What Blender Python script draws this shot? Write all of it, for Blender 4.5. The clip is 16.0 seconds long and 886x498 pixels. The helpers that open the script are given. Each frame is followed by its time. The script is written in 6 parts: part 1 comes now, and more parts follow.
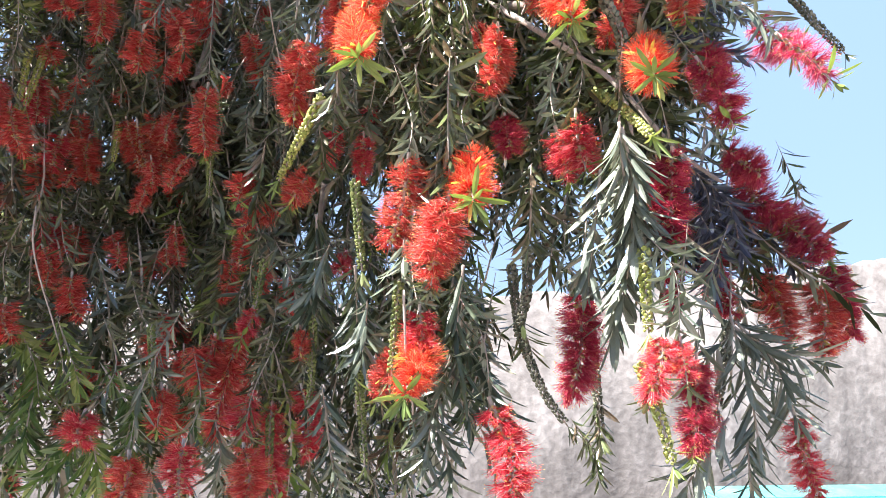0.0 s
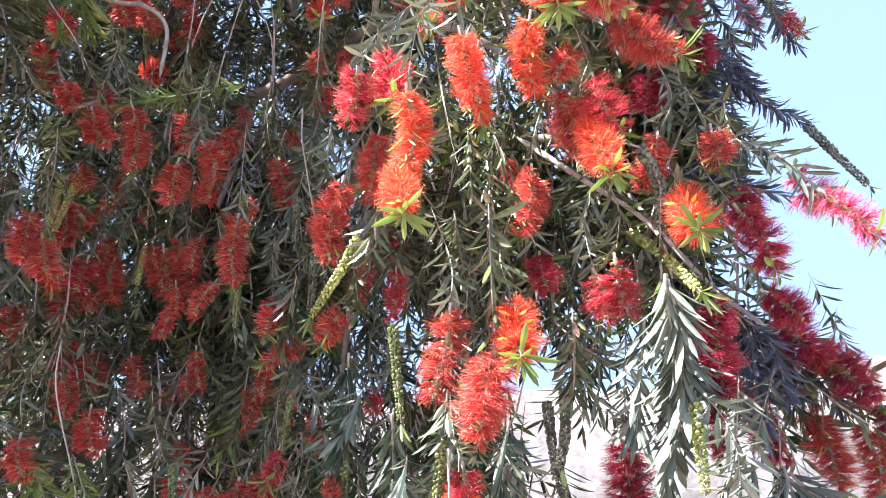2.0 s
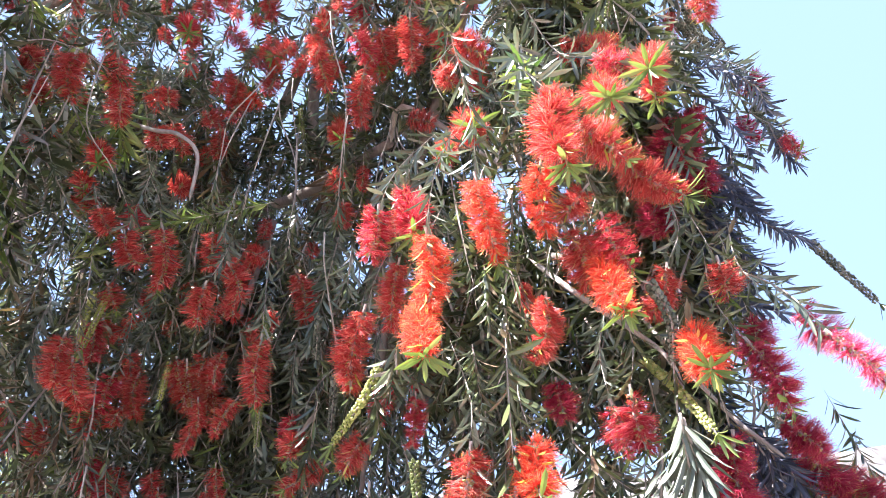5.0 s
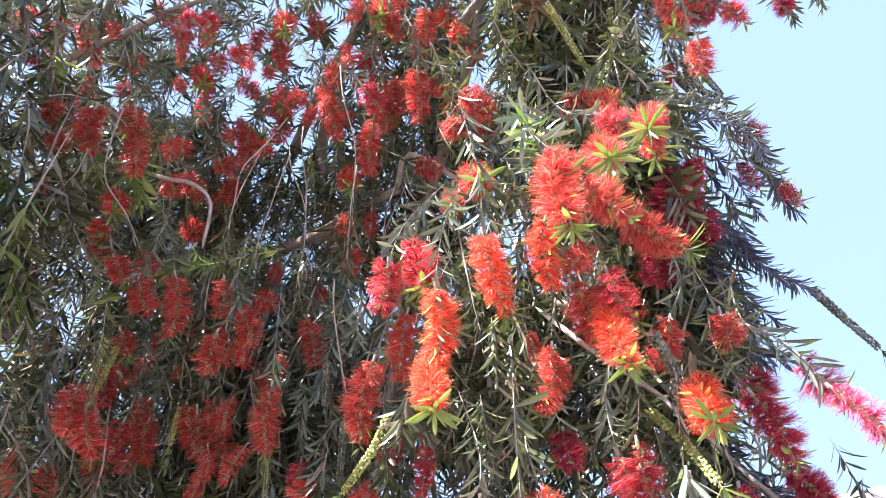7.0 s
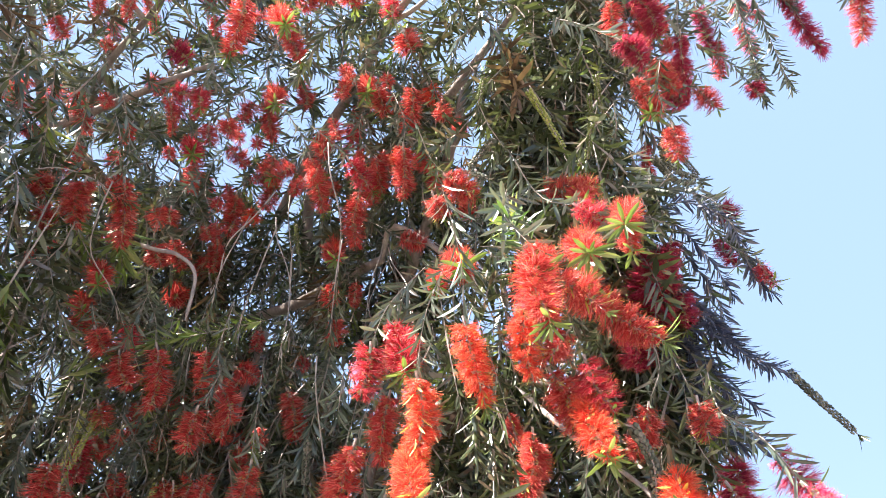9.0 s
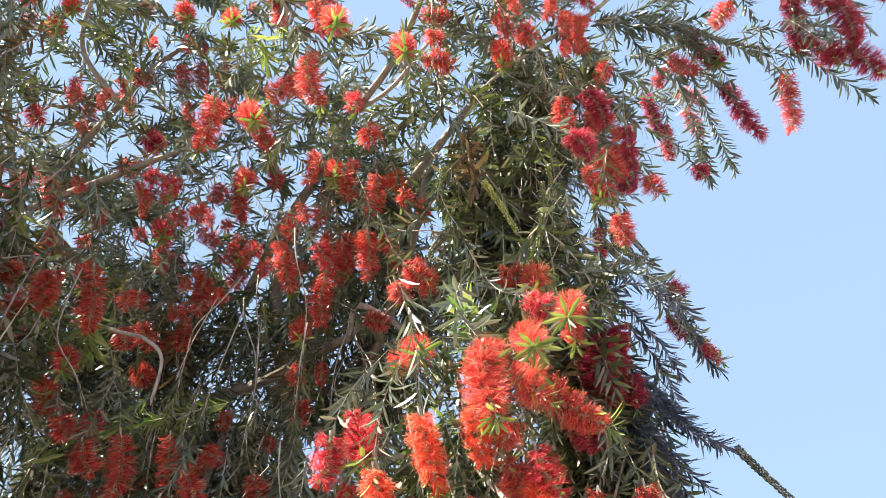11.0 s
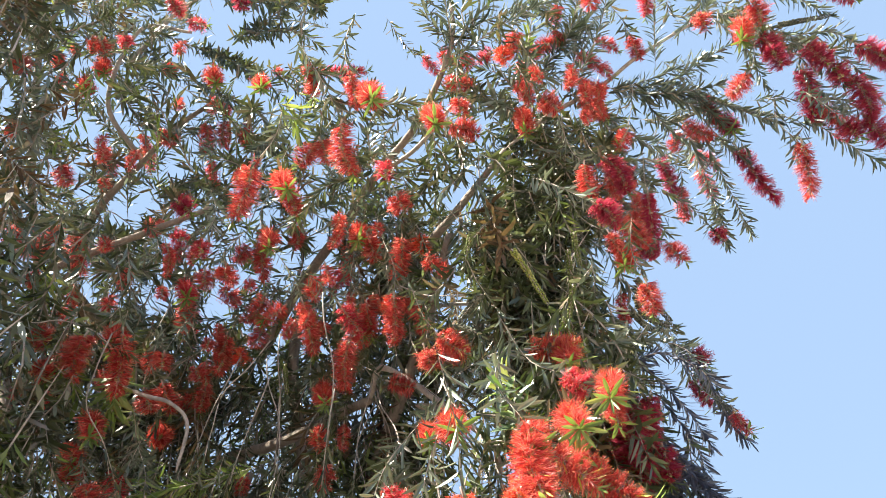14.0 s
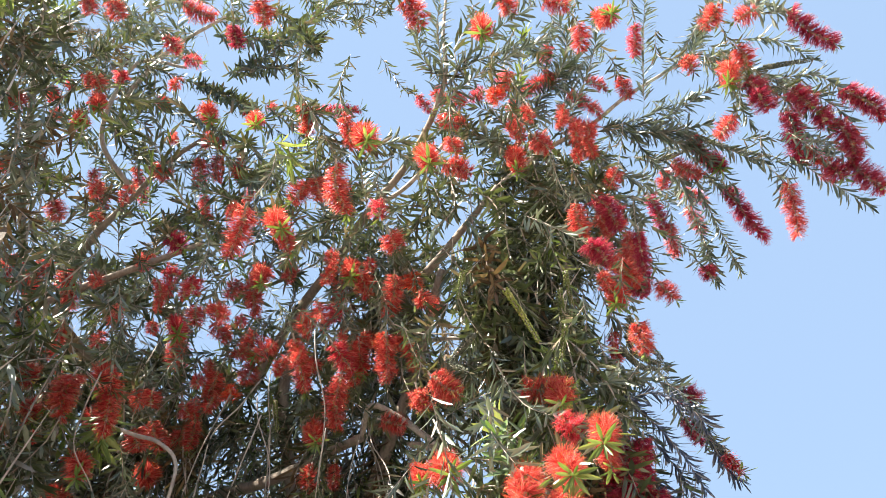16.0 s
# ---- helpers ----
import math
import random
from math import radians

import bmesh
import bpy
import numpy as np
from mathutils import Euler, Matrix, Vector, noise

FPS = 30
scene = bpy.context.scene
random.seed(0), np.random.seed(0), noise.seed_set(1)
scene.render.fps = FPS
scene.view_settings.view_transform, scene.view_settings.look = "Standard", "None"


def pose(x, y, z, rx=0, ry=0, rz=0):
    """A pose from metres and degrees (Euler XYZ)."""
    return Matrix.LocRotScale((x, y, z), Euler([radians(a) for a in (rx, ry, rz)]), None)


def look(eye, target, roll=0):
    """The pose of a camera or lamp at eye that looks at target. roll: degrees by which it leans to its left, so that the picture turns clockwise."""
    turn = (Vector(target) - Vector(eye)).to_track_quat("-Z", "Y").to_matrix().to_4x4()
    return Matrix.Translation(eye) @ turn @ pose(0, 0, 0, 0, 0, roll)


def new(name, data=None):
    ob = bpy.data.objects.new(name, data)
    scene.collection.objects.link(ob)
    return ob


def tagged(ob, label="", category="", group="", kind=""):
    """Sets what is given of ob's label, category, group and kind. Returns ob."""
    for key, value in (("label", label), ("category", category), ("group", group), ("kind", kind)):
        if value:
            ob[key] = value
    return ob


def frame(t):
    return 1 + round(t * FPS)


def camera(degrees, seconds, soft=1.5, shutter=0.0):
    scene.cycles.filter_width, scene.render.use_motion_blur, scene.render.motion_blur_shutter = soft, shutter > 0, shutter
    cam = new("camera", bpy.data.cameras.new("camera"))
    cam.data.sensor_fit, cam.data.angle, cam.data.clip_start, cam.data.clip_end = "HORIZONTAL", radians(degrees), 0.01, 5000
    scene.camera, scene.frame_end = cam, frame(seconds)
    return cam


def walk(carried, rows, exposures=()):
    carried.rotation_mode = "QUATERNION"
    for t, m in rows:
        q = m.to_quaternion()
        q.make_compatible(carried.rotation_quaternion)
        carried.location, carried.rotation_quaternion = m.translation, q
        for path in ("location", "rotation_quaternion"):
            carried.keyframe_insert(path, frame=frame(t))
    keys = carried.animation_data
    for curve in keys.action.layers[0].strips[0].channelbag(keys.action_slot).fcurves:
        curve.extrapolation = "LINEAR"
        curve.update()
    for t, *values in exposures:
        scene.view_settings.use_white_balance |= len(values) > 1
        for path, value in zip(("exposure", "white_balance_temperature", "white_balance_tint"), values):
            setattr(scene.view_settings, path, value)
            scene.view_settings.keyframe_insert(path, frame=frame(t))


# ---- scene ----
cam = camera(68.0, 16.0, soft=0.34)
PATH = [
    (0, (0.012, 0.006, 1.564), (0.002, 1.991, 1.808), 0.4),
    (0.5, (0.002, -0.003, 1.587), (-0.02, 1.969, 1.916), -0.6),
    (1, (-0.019, -0.016, 1.608), (-0.039, 1.947, 1.99), -0.1),
    (1.5, (-0.037, -0.01, 1.642), (-0.073, 1.946, 2.057), 0.3),
    (2, (-0.046, 0.004, 1.654), (-0.063, 1.939, 2.159), 0.3),
    (2.5, (-0.045, -0.012, 1.681), (-0.061, 1.909, 2.237), 0.4),
    (3, (-0.039, -0.016, 1.684), (-0.046, 1.898, 2.264), 0.4),
    (3.5, (-0.045, -0.016, 1.69), (-0.075, 1.886, 2.306), 0.2),
    (4, (-0.055, -0.018, 1.697), (-0.091, 1.878, 2.332), 0.3),
    (4.2, (-0.055, -0.027, 1.707), (-0.104, 1.862, 2.364), 0.1),
    (6.3, (-0.05, -0.085, 1.735), (-0.111, 1.751, 2.526), -0.0),
    (6.5, (-0.051, -0.086, 1.731), (-0.121, 1.746, 2.531), 0.2),
    (7, (-0.058, -0.106, 1.746), (-0.127, 1.716, 2.568), -0.0),
    (7.5, (-0.067, -0.111, 1.753), (-0.119, 1.705, 2.589), 0.2),
    (8, (-0.058, -0.114, 1.771), (-0.107, 1.691, 2.631), 0.4),
    (8.5, (-0.047, -0.129, 1.784), (-0.075, 1.654, 2.691), 0.2),
    (8.7, (-0.054, -0.14, 1.791), (-0.08, 1.631, 2.721), 0.1),
    (10.8, (-0.013, -0.224, 1.805), (0.025, 1.454, 2.893), -1.8),
    (11, (-0.014, -0.245, 1.813), (0.039, 1.418, 2.922), -1.9),
    (11.5, (-0.021, -0.285, 1.824), (0.03, 1.372, 2.942), -1.8),
    (12, (-0.024, -0.292, 1.828), (0.014, 1.352, 2.966), -1.7),
    (12.5, (-0.044, -0.283, 1.84), (0.002, 1.355, 2.987), -1.7),
    (13, (-0.073, -0.289, 1.853), (-0.027, 1.33, 3.026), -1.8),
    (13.5, (-0.087, -0.295, 1.857), (-0.038, 1.311, 3.047), -1.8),
    (14, (-0.095, -0.298, 1.859), (-0.034, 1.291, 3.071), -1.7),
    (14.5, (-0.093, -0.303, 1.862), (-0.025, 1.279, 3.084), -1.6),
    (15, (-0.09, -0.297, 1.865), (-0.009, 1.274, 3.101), -1.8),
    (15.5, (-0.098, -0.313, 1.872), (-0.01, 1.244, 3.125), -2.0),
    (16, (-0.102, -0.324, 1.878), (-0.011, 1.213, 3.154), -2.2),
]
walk(cam, [(t, look(eye, target, roll)) for t, eye, target, roll in PATH], [(0, 2.55, 6120, 12), (1, 2.72, 6000, 14), (3, 2.86, 5850, 16), (7.5, 2.76, 6000, 18), (11, 2.39, 6580, 7), (16, 2.3, 6720, 6)])

# ---- light ----
SUN_TO = Vector((-0.55, -0.2, 0.81)).normalized()
world = bpy.data.worlds.new("sky")
scene.world = world
world.use_nodes = True
wn = world.node_tree.nodes
sky = wn.new("ShaderNodeTexSky")
sky.sky_type = "NISHITA"
sky.sun_disc = False
sky.sun_elevation = math.asin(SUN_TO.z)
sky.sun_rotation = math.atan2(SUN_TO.x, SUN_TO.y)
sky.air_density, sky.dust_density, sky.ozone_density = 1.0, 1.4, 0.0
wn["Background"].inputs["Strength"].default_value = 0.086
coord, squash, level = wn.new("ShaderNodeTexCoord"), wn.new("ShaderNodeVectorMath"), wn.new("ShaderNodeVectorMath")
squash.operation, level.operation = "ADD", "NORMALIZE"
squash.inputs[1].default_value = (0, 0, 0.08)
world.node_tree.links.new(coord.outputs["Generated"], squash.inputs[0])
world.node_tree.links.new(squash.outputs[0], level.inputs[0])
world.node_tree.links.new(level.outputs[0], sky.inputs["Vector"])
haze = wn.new("ShaderNodeMixRGB")
haze.blend_type, haze.inputs[0].default_value, haze.inputs[2].default_value = "MIX", 0.92, (1.12, 1.58, 2.42, 1)
world.node_tree.links.new(sky.outputs[0], haze.inputs[1])
world.node_tree.links.new(haze.outputs[0], wn["Background"].inputs["Color"])
sun = new("sun", bpy.data.lights.new("sun", "SUN"))
sun.data.energy, sun.data.angle, sun.data.color = 5.0, radians(0.53), (1.0, 0.945, 0.86)
sun.matrix_world = look(SUN_TO * 20, (0, 0, 0))


# ---- materials ----
def material(name):
    m = bpy.data.materials.new(name)
    m.use_nodes = True
    m.node_tree.nodes.clear()
    return m, m.node_tree.nodes, m.node_tree.links


def ramp_node(nodes, stops):
    r = nodes.new("ShaderNodeValToRGB")
    while len(r.color_ramp.elements) < len(stops):
        r.color_ramp.elements.new(0.5)
    for e, (p, c) in zip(r.color_ramp.elements, stops):
        e.position, e.color = p, (*c, 1)
    return r


def plant(name, stops, rough, through_light, gloss=0.5, grain=60.0, tint=(1.0, 1.0, 0.6)):
    """A thin plant tissue: colour by piece, fine mottling, light that passes through."""
    m, n, l = material(name)
    out, mix, bs, tr = n.new("ShaderNodeOutputMaterial"), n.new("ShaderNodeMixShader"), n.new("ShaderNodeBsdfPrincipled"), n.new("ShaderNodeBsdfTranslucent")
    geo, tex, co = n.new("ShaderNodeNewGeometry"), n.new("ShaderNodeTexNoise"), n.new("ShaderNodeTexCoord")
    ramp = ramp_node(n, stops)
    mot = n.new("ShaderNodeMixRGB")
    mot.blend_type, mot.inputs[0].default_value = "MULTIPLY", 0.45
    tex.inputs["Scale"].default_value, tex.inputs["Detail"].default_value = grain, 3
    l.new(co.outputs["Object"], tex.inputs["Vector"])
    l.new(geo.outputs["Random Per Island"], ramp.inputs[0])
    l.new(ramp.outputs[0], mot.inputs[1])
    l.new(tex.outputs["Fac"], mot.inputs[2])
    gain = n.new("ShaderNodeMixRGB")
    gain.blend_type, gain.inputs[0].default_value, gain.inputs[2].default_value = "MULTIPLY", 1.0, (1.3, 1.3, 1.3, 1)
    l.new(mot.outputs[0], gain.inputs[1])
    warm = n.new("ShaderNodeMixRGB")
    warm.blend_type, warm.inputs[0].default_value, warm.inputs[2].default_value = "MULTIPLY", 1.0, (*tint, 1)
    l.new(gain.outputs[0], warm.inputs[1])
    l.new(gain.outputs[0], bs.inputs["Base Color"])
    l.new(warm.outputs[0], tr.inputs["Color"])
    bs.inputs["Roughness"].default_value = rough
    bs.inputs["Specular IOR Level"].default_value = gloss
    mix.inputs[0].default_value = through_light
    l.new(bs.outputs[0], mix.inputs[1])
    l.new(tr.outputs[0], mix.inputs[2])
    l.new(mix.outputs[0], out.inputs[0])
    return m


LEAF_GREY = plant("leaf_grey_green", [(0.0, (0.056, 0.074, 0.050)), (0.5, (0.115, 0.142, 0.098)), (0.9, (0.20, 0.228, 0.165)), (1.0, (0.23, 0.20, 0.16))], 0.28, 0.16, 1.0, 60, (1.0, 1.0, 0.75))
LEAF_OLIVE = plant("leaf_olive_green", [(0.0, (0.030, 0.041, 0.016)), (0.45, (0.066, 0.081, 0.031)), (0.8, (0.124, 0.149, 0.056)), (0.93, (0.135, 0.108, 0.068)), (1.0, (0.22, 0.165, 0.105))], 0.28, 0.22, 1.0, 60, (1.0, 1.0, 0.7))
# young-leaf green; also stands in for sunlit leaves at the lower left
LEAF_YOUNG_SUNLIT = plant("leaf_young_sunlit_green", [(0.0, (0.11, 0.16, 0.04)), (0.6, (0.18, 0.25, 0.062)), (1.0, (0.36, 0.39, 0.15))], 0.45, 0.3, 0.5)
# sky reflection and colour fringing put into the leaf colour as blue
LEAF_SKY_SHEEN = plant("leaf_sky_sheen_blue", [(0.0, (0.040, 0.046, 0.072)), (0.5, (0.078, 0.087, 0.126)), (1.0, (0.14, 0.155, 0.20))], 0.34, 0.12, 0.9, 60, (1.0, 1.0, 0.9))
LEAF_GREEN = plant("leaf_mid_green", [(0.0, (0.040, 0.072, 0.024)), (0.5, (0.080, 0.135, 0.042)), (1.0, (0.16, 0.23, 0.075))], 0.36, 0.35, 0.7, 60, (0.95, 1.05, 0.5))
LEAF_DRY = plant("leaf_dry_brown", [(0.0, (0.09, 0.055, 0.035)), (0.6, (0.17, 0.11, 0.065)), (1.0, (0.26, 0.18, 0.10))], 0.6, 0.15, 0.3)
RED = plant("stamen_scarlet", [(0.0, (0.38, 0.017, 0.018)), (0.5, (0.61, 0.060, 0.054)), (0.82, (0.79, 0.165, 0.135)), (1.0, (0.92, 0.42, 0.35))], 0.4, 0.4, 0.5, 30, (1.0, 1.0, 0.9))
GOLD = plant("stamen_orange_red", [(0.0, (0.62, 0.034, 0.022)), (0.45, (0.80, 0.080, 0.050)), (0.82, (0.91, 0.18, 0.095)), (1.0, (0.96, 0.46, 0.27))], 0.45, 0.4, 0.4, 30, (1.0, 1.0, 0.9))
PINK = plant("stamen_rose_red", [(0.0, (0.42, 0.014, 0.030)), (0.55, (0.62, 0.045, 0.072)), (0.85, (0.77, 0.14, 0.16)), (1.0, (0.90, 0.42, 0.40))], 0.45, 0.45, 0.3, 30, (1.0, 1.0, 1.0))
# crimson with the shade on the right-hand spikes put into it
SHADED_CRIMSON = plant("stamen_crimson_shaded", [(0.0, (0.28, 0.010, 0.034)), (0.6, (0.47, 0.030, 0.078)), (1.0, (0.68, 0.14, 0.20))], 0.5, 0.45, 0.3, 30, (1.0, 1.0, 1.0))
ROSE = plant("stamen_magenta_pink", [(0.0, (0.40, 0.012, 0.055)), (0.5, (0.56, 0.04, 0.12)), (0.85, (0.72, 0.15, 0.23)), (1.0, (0.88, 0.55, 0.50))], 0.45, 0.45, 0.3, 30, (1.0, 1.0, 1.0))
OLD = plant("stamen_faded", [(0.0, (0.34, 0.02, 0.018)), (0.6, (0.50, 0.05, 0.04)), (1.0, (0.58, 0.24, 0.17))], 0.6, 0.4, 0.3, 30, (1.0, 1.0, 1.0))
ANTHER = plant("anther_gold", [(0.0, (0.55, 0.22, 0.04)), (1.0, (0.80, 0.50, 0.12))], 0.6, 0.2, 0.3)
CUP = plant("floret_cup", [(0.0, (0.34, 0.36, 0.13)), (0.5, (0.50, 0.46, 0.22)), (0.8, (0.62, 0.36, 0.28)), (1.0, (0.70, 0.58, 0.44))], 0.6, 0.2, 0.3)
BRACT = plant("bract_yellow", [(0.0, (0.42, 0.40, 0.07)), (0.6, (0.62, 0.50, 0.12)), (1.0, (0.74, 0.60, 0.26))], 0.5, 0.35, 0.4)
FRESH = plant("capsule_yellow_green", [(0.0, (0.22, 0.26, 0.06)), (0.6, (0.36, 0.38, 0.10)), (1.0, (0.52, 0.50, 0.20))], 0.55, 0.1, 0.4, 200)
GREEN = plant("capsule_green", [(0.0, (0.10, 0.13, 0.04)), (0.6, (0.17, 0.20, 0.06)), (1.0, (0.26, 0.28, 0.10))], 0.55, 0.08, 0.4, 200)
WOODY = plant("capsule_woody_grey", [(0.0, (0.075, 0.08, 0.055)), (0.6, (0.15, 0.155, 0.11)), (1.0, (0.27, 0.26, 0.19))], 0.75, 0.0, 0.3, 200)


def rough_solid(name, dark, mid, light, scale, bump, rough=0.85, stretch=(1, 1, 1)):
    """Bark, plaster, sand: three tones at two scales, with relief."""
    m, n, l = material(name)
    out, bs, co, mp = n.new("ShaderNodeOutputMaterial"), n.new("ShaderNodeBsdfPrincipled"), n.new("ShaderNodeTexCoord"), n.new("ShaderNodeMapping")
    mp.inputs["Scale"].default_value = stretch
    big, fine = n.new("ShaderNodeTexNoise"), n.new("ShaderNodeTexNoise")
    big.inputs["Scale"].default_value, big.inputs["Detail"].default_value = scale, 6
    fine.inputs["Scale"].default_value, fine.inputs["Detail"].default_value = scale * 9, 8
    l.new(co.outputs["Object"], mp.inputs[0])
    l.new(mp.outputs[0], big.inputs["Vector"])
    l.new(mp.outputs[0], fine.inputs["Vector"])
    ramp = ramp_node(n, [(0.30, dark), (0.5, mid), (0.72, light)])
    add = n.new("ShaderNodeMath")
    add.operation = "MULTIPLY_ADD"
    add.inputs[1].default_value = 0.55
    half = n.new("ShaderNodeMath")
    half.operation = "MULTIPLY"
    half.inputs[1].default_value = 0.45
    l.new(fine.outputs["Fac"], half.inputs[0])
    l.new(big.outputs["Fac"], add.inputs[0])
    l.new(half.outputs[0], add.inputs[2])
    l.new(add.outputs[0], ramp.inputs[0])
    bp = n.new("ShaderNodeBump")
    bp.inputs["Strength"].default_value, bp.inputs["Distance"].default_value = 0.8, bump
    l.new(add.outputs[0], bp.inputs["Height"])
    l.new(bp.outputs[0], bs.inputs["Normal"])
    l.new(ramp.outputs[0], bs.inputs["Base Color"])
    bs.inputs["Roughness"].default_value = rough
    l.new(bs.outputs[0], out.inputs[0])
    return m


BARK = rough_solid("bark", (0.12, 0.09, 0.07), (0.235, 0.185, 0.15), (0.38, 0.315, 0.26), 14, 0.006, 0.85, (1, 1, 0.35))
TWIG_BARK = rough_solid("twig_bark", (0.18, 0.15, 0.125), (0.36, 0.30, 0.255), (0.54, 0.47, 0.41), 60, 0.002, 0.7, (1, 1, 0.4))
# wide tone contrast paints dappled tree shade into the plaster's colour
MUD_DAPPLED = rough_solid("mud_plaster_dappled", (0.062, 0.054, 0.051), (0.13, 0.117, 0.112), (0.25, 0.229, 0.22), 1.5, 0.03, 0.95)
SAND = rough_solid("sand", (0.155, 0.131, 0.112), (0.21, 0.18, 0.154), (0.28, 0.24, 0.206), 3.0, 0.02, 0.95)
TEAL = rough_solid("teal_paint", (0.05, 0.24, 0.24), (0.08, 0.36, 0.35), (0.16, 0.44, 0.42), 5.0, 0.004, 0.5)


# ---- mesh tools ----
class Geo:
    """Collects triangles, each with the slot of its material."""

    def __init__(self):
        self.v, self.f, self.m, self.count = [], [], [], 0

    def add(self, v, f, slot=0):
        self.v.append(np.asarray(v, float).reshape(-1, 3))
        f = np.asarray(f, int).reshape(-1, 3)
        self.f.append(f + self.count)
        self.m.append(np.full(len(f), slot))
        self.count += len(self.v[-1])

    def arrays(self):
        return np.concatenate(self.v), np.concatenate(self.f), np.concatenate(self.m)

    def mesh(self, name, materials, smooth=False):
        v, f, s = self.arrays()
        me = bpy.data.meshes.new(name)
        me.vertices.add(len(v))
        me.vertices.foreach_set("co", v.ravel())
        me.loops.add(len(f) * 3)
        me.loops.foreach_set("vertex_index", f.ravel().astype(np.int32))
        me.polygons.add(len(f))
        me.polygons.foreach_set("loop_start", np.arange(len(f), dtype=np.int32) * 3)
        me.polygons.foreach_set("material_index", s.astype(np.int32))
        me.polygons.foreach_set("use_smooth", np.full(len(f), smooth))
        for mat in materials:
            me.materials.append(mat)
        me.update(calc_edges=True)
        me.validate()
        return me


def unit(a):
    a = np.asarray(a, float)
    return a / np.maximum(np.linalg.norm(a, axis=-1, keepdims=True), 1e-9)


def spline(points, n):
    """n points along a smooth curve through the given ones, and the directions there."""
    p = np.asarray(points, float)
    if len(p) == 2:
        p = np.array([p[0], p.mean(0), p[1]])
    ext = np.vstack([2 * p[0] - p[1], p, 2 * p[-1] - p[-2]])
    u = np.linspace(0, len(p) - 1 - 1e-6, n)
    i, w = u.astype(int), (u % 1)[:, None]
    a, b, c, d = ext[i], ext[i + 1], ext[i + 2], ext[i + 3]
    q = 0.5 * (2 * b + (c - a) * w + (2 * a - 5 * b + 4 * c - d) * w ** 2 + (3 * b - a - 3 * c + d) * w ** 3)
    return q, unit(np.gradient(q, axis=0))


def sides(d):
    """Two directions square to each direction in d."""
    ref = np.where(np.abs(d[:, 2:3]) > 0.9, [[1.0, 0, 0]], [[0, 0, 1.0]])
    a = unit(np.cross(d, ref))
    return a, np.cross(d, a)


def tube(geo, points, r0, r1, n=8, seg=5, slot=0, rough=0.0, rng=None, thin_start=False):
    q, d = spline(points, n)
    a, b = sides(d)
    r = np.linspace(r0, r1, n)[:, None, None] * np.ones((n, seg, 1))
    if thin_start:
        r[0] *= 0.15
        r[1] *= 0.6
        r[-1] *= 0.3
    if rough and rng is not None:
        r = r * (1 + rough * rng.uniform(-1, 1, (n, seg, 1)))
    w = np.linspace(0, 2 * np.pi, seg, endpoint=False)
    ring = q[:, None] + r * (np.cos(w)[None, :, None] * a[:, None] + np.sin(w)[None, :, None] * b[:, None])
    f = []
    for i in range(n - 1):
        for j in range(seg):
            k = (j + 1) % seg
            p0, p1, p2, p3 = i * seg + j, i * seg + k, (i + 1) * seg + k, (i + 1) * seg + j
            f += [(p0, p1, p2), (p0, p2, p3)]
    f += [((n - 1) * seg, (n - 1) * seg + j, (n - 1) * seg + j + 1) for j in range(1, seg - 1)]
    f += [(0, j + 1, j) for j in range(1, seg - 1)]
    geo.add(ring.reshape(-1, 3), f, slot)


LEAF_S = np.array([0.16, 0.5, 0.8])
LEAF_W = np.array([0.58, 1.0, 0.78])
LEAF_F = np.array([(0, 1, 2), (0, 2, 3), (1, 4, 5), (1, 5, 2), (2, 5, 6), (2, 6, 3), (4, 7, 8), (4, 8, 5), (5, 8, 9), (5, 9, 6), (7, 10, 8), (8, 10, 9)])


def leaves(geo, p, d, s, length, width, droop, slot=0):
    """Narrow pointed leaves, folded along the midrib: places, directions, side directions, sizes."""
    p, d, s = np.asarray(p, float), unit(d), unit(s)
    nrm = np.cross(d, s)
    n = len(p)
    length, width, droop = (np.broadcast_to(x, (n,))[:, None] for x in (length, width, droop))
    v = np.zeros((n, 11, 3))
    v[:, 0] = p
    for i in range(3):
        mid = p + d * length * LEAF_S[i] - nrm * droop * length * LEAF_S[i] ** 2
        half = width * LEAF_W[i] / 2
        v[:, 1 + 3 * i] = mid - s * half + nrm * half * 0.35
        v[:, 2 + 3 * i] = mid
        v[:, 3 + 3 * i] = mid + s * half + nrm * half * 0.35
    v[:, 10] = p + d * length - nrm * droop * length
    f = LEAF_F[None] + 11 * np.arange(n)[:, None, None]
    geo.add(v.reshape(-1, 3), f.reshape(-1, 3), slot)


def thin_leaves(geo, p, d, s, length, width, droop, slot=0):
    """Flat pointed leaves for the inner crown."""
    nrm = np.cross(d, s)
    length, width, droop = (np.asarray(x)[:, None] for x in (length, width, droop))
    m1, m2 = p + d * length * 0.28, p + d * length * 0.68 - nrm * droop * length * 0.45
    v = np.stack([p, m1 - s * width * 0.45, m1 + s * width * 0.45, m2 - s * width * 0.42, m2 + s * width * 0.42, p + d * length - nrm * droop * length], 1)
    f = np.array([(0, 2, 1), (1, 2, 4), (1, 4, 3), (3, 4, 5)])[None] + 6 * np.arange(len(p))[:, None, None]
    geo.add(v.reshape(-1, 3), f.reshape(-1, 3), slot)


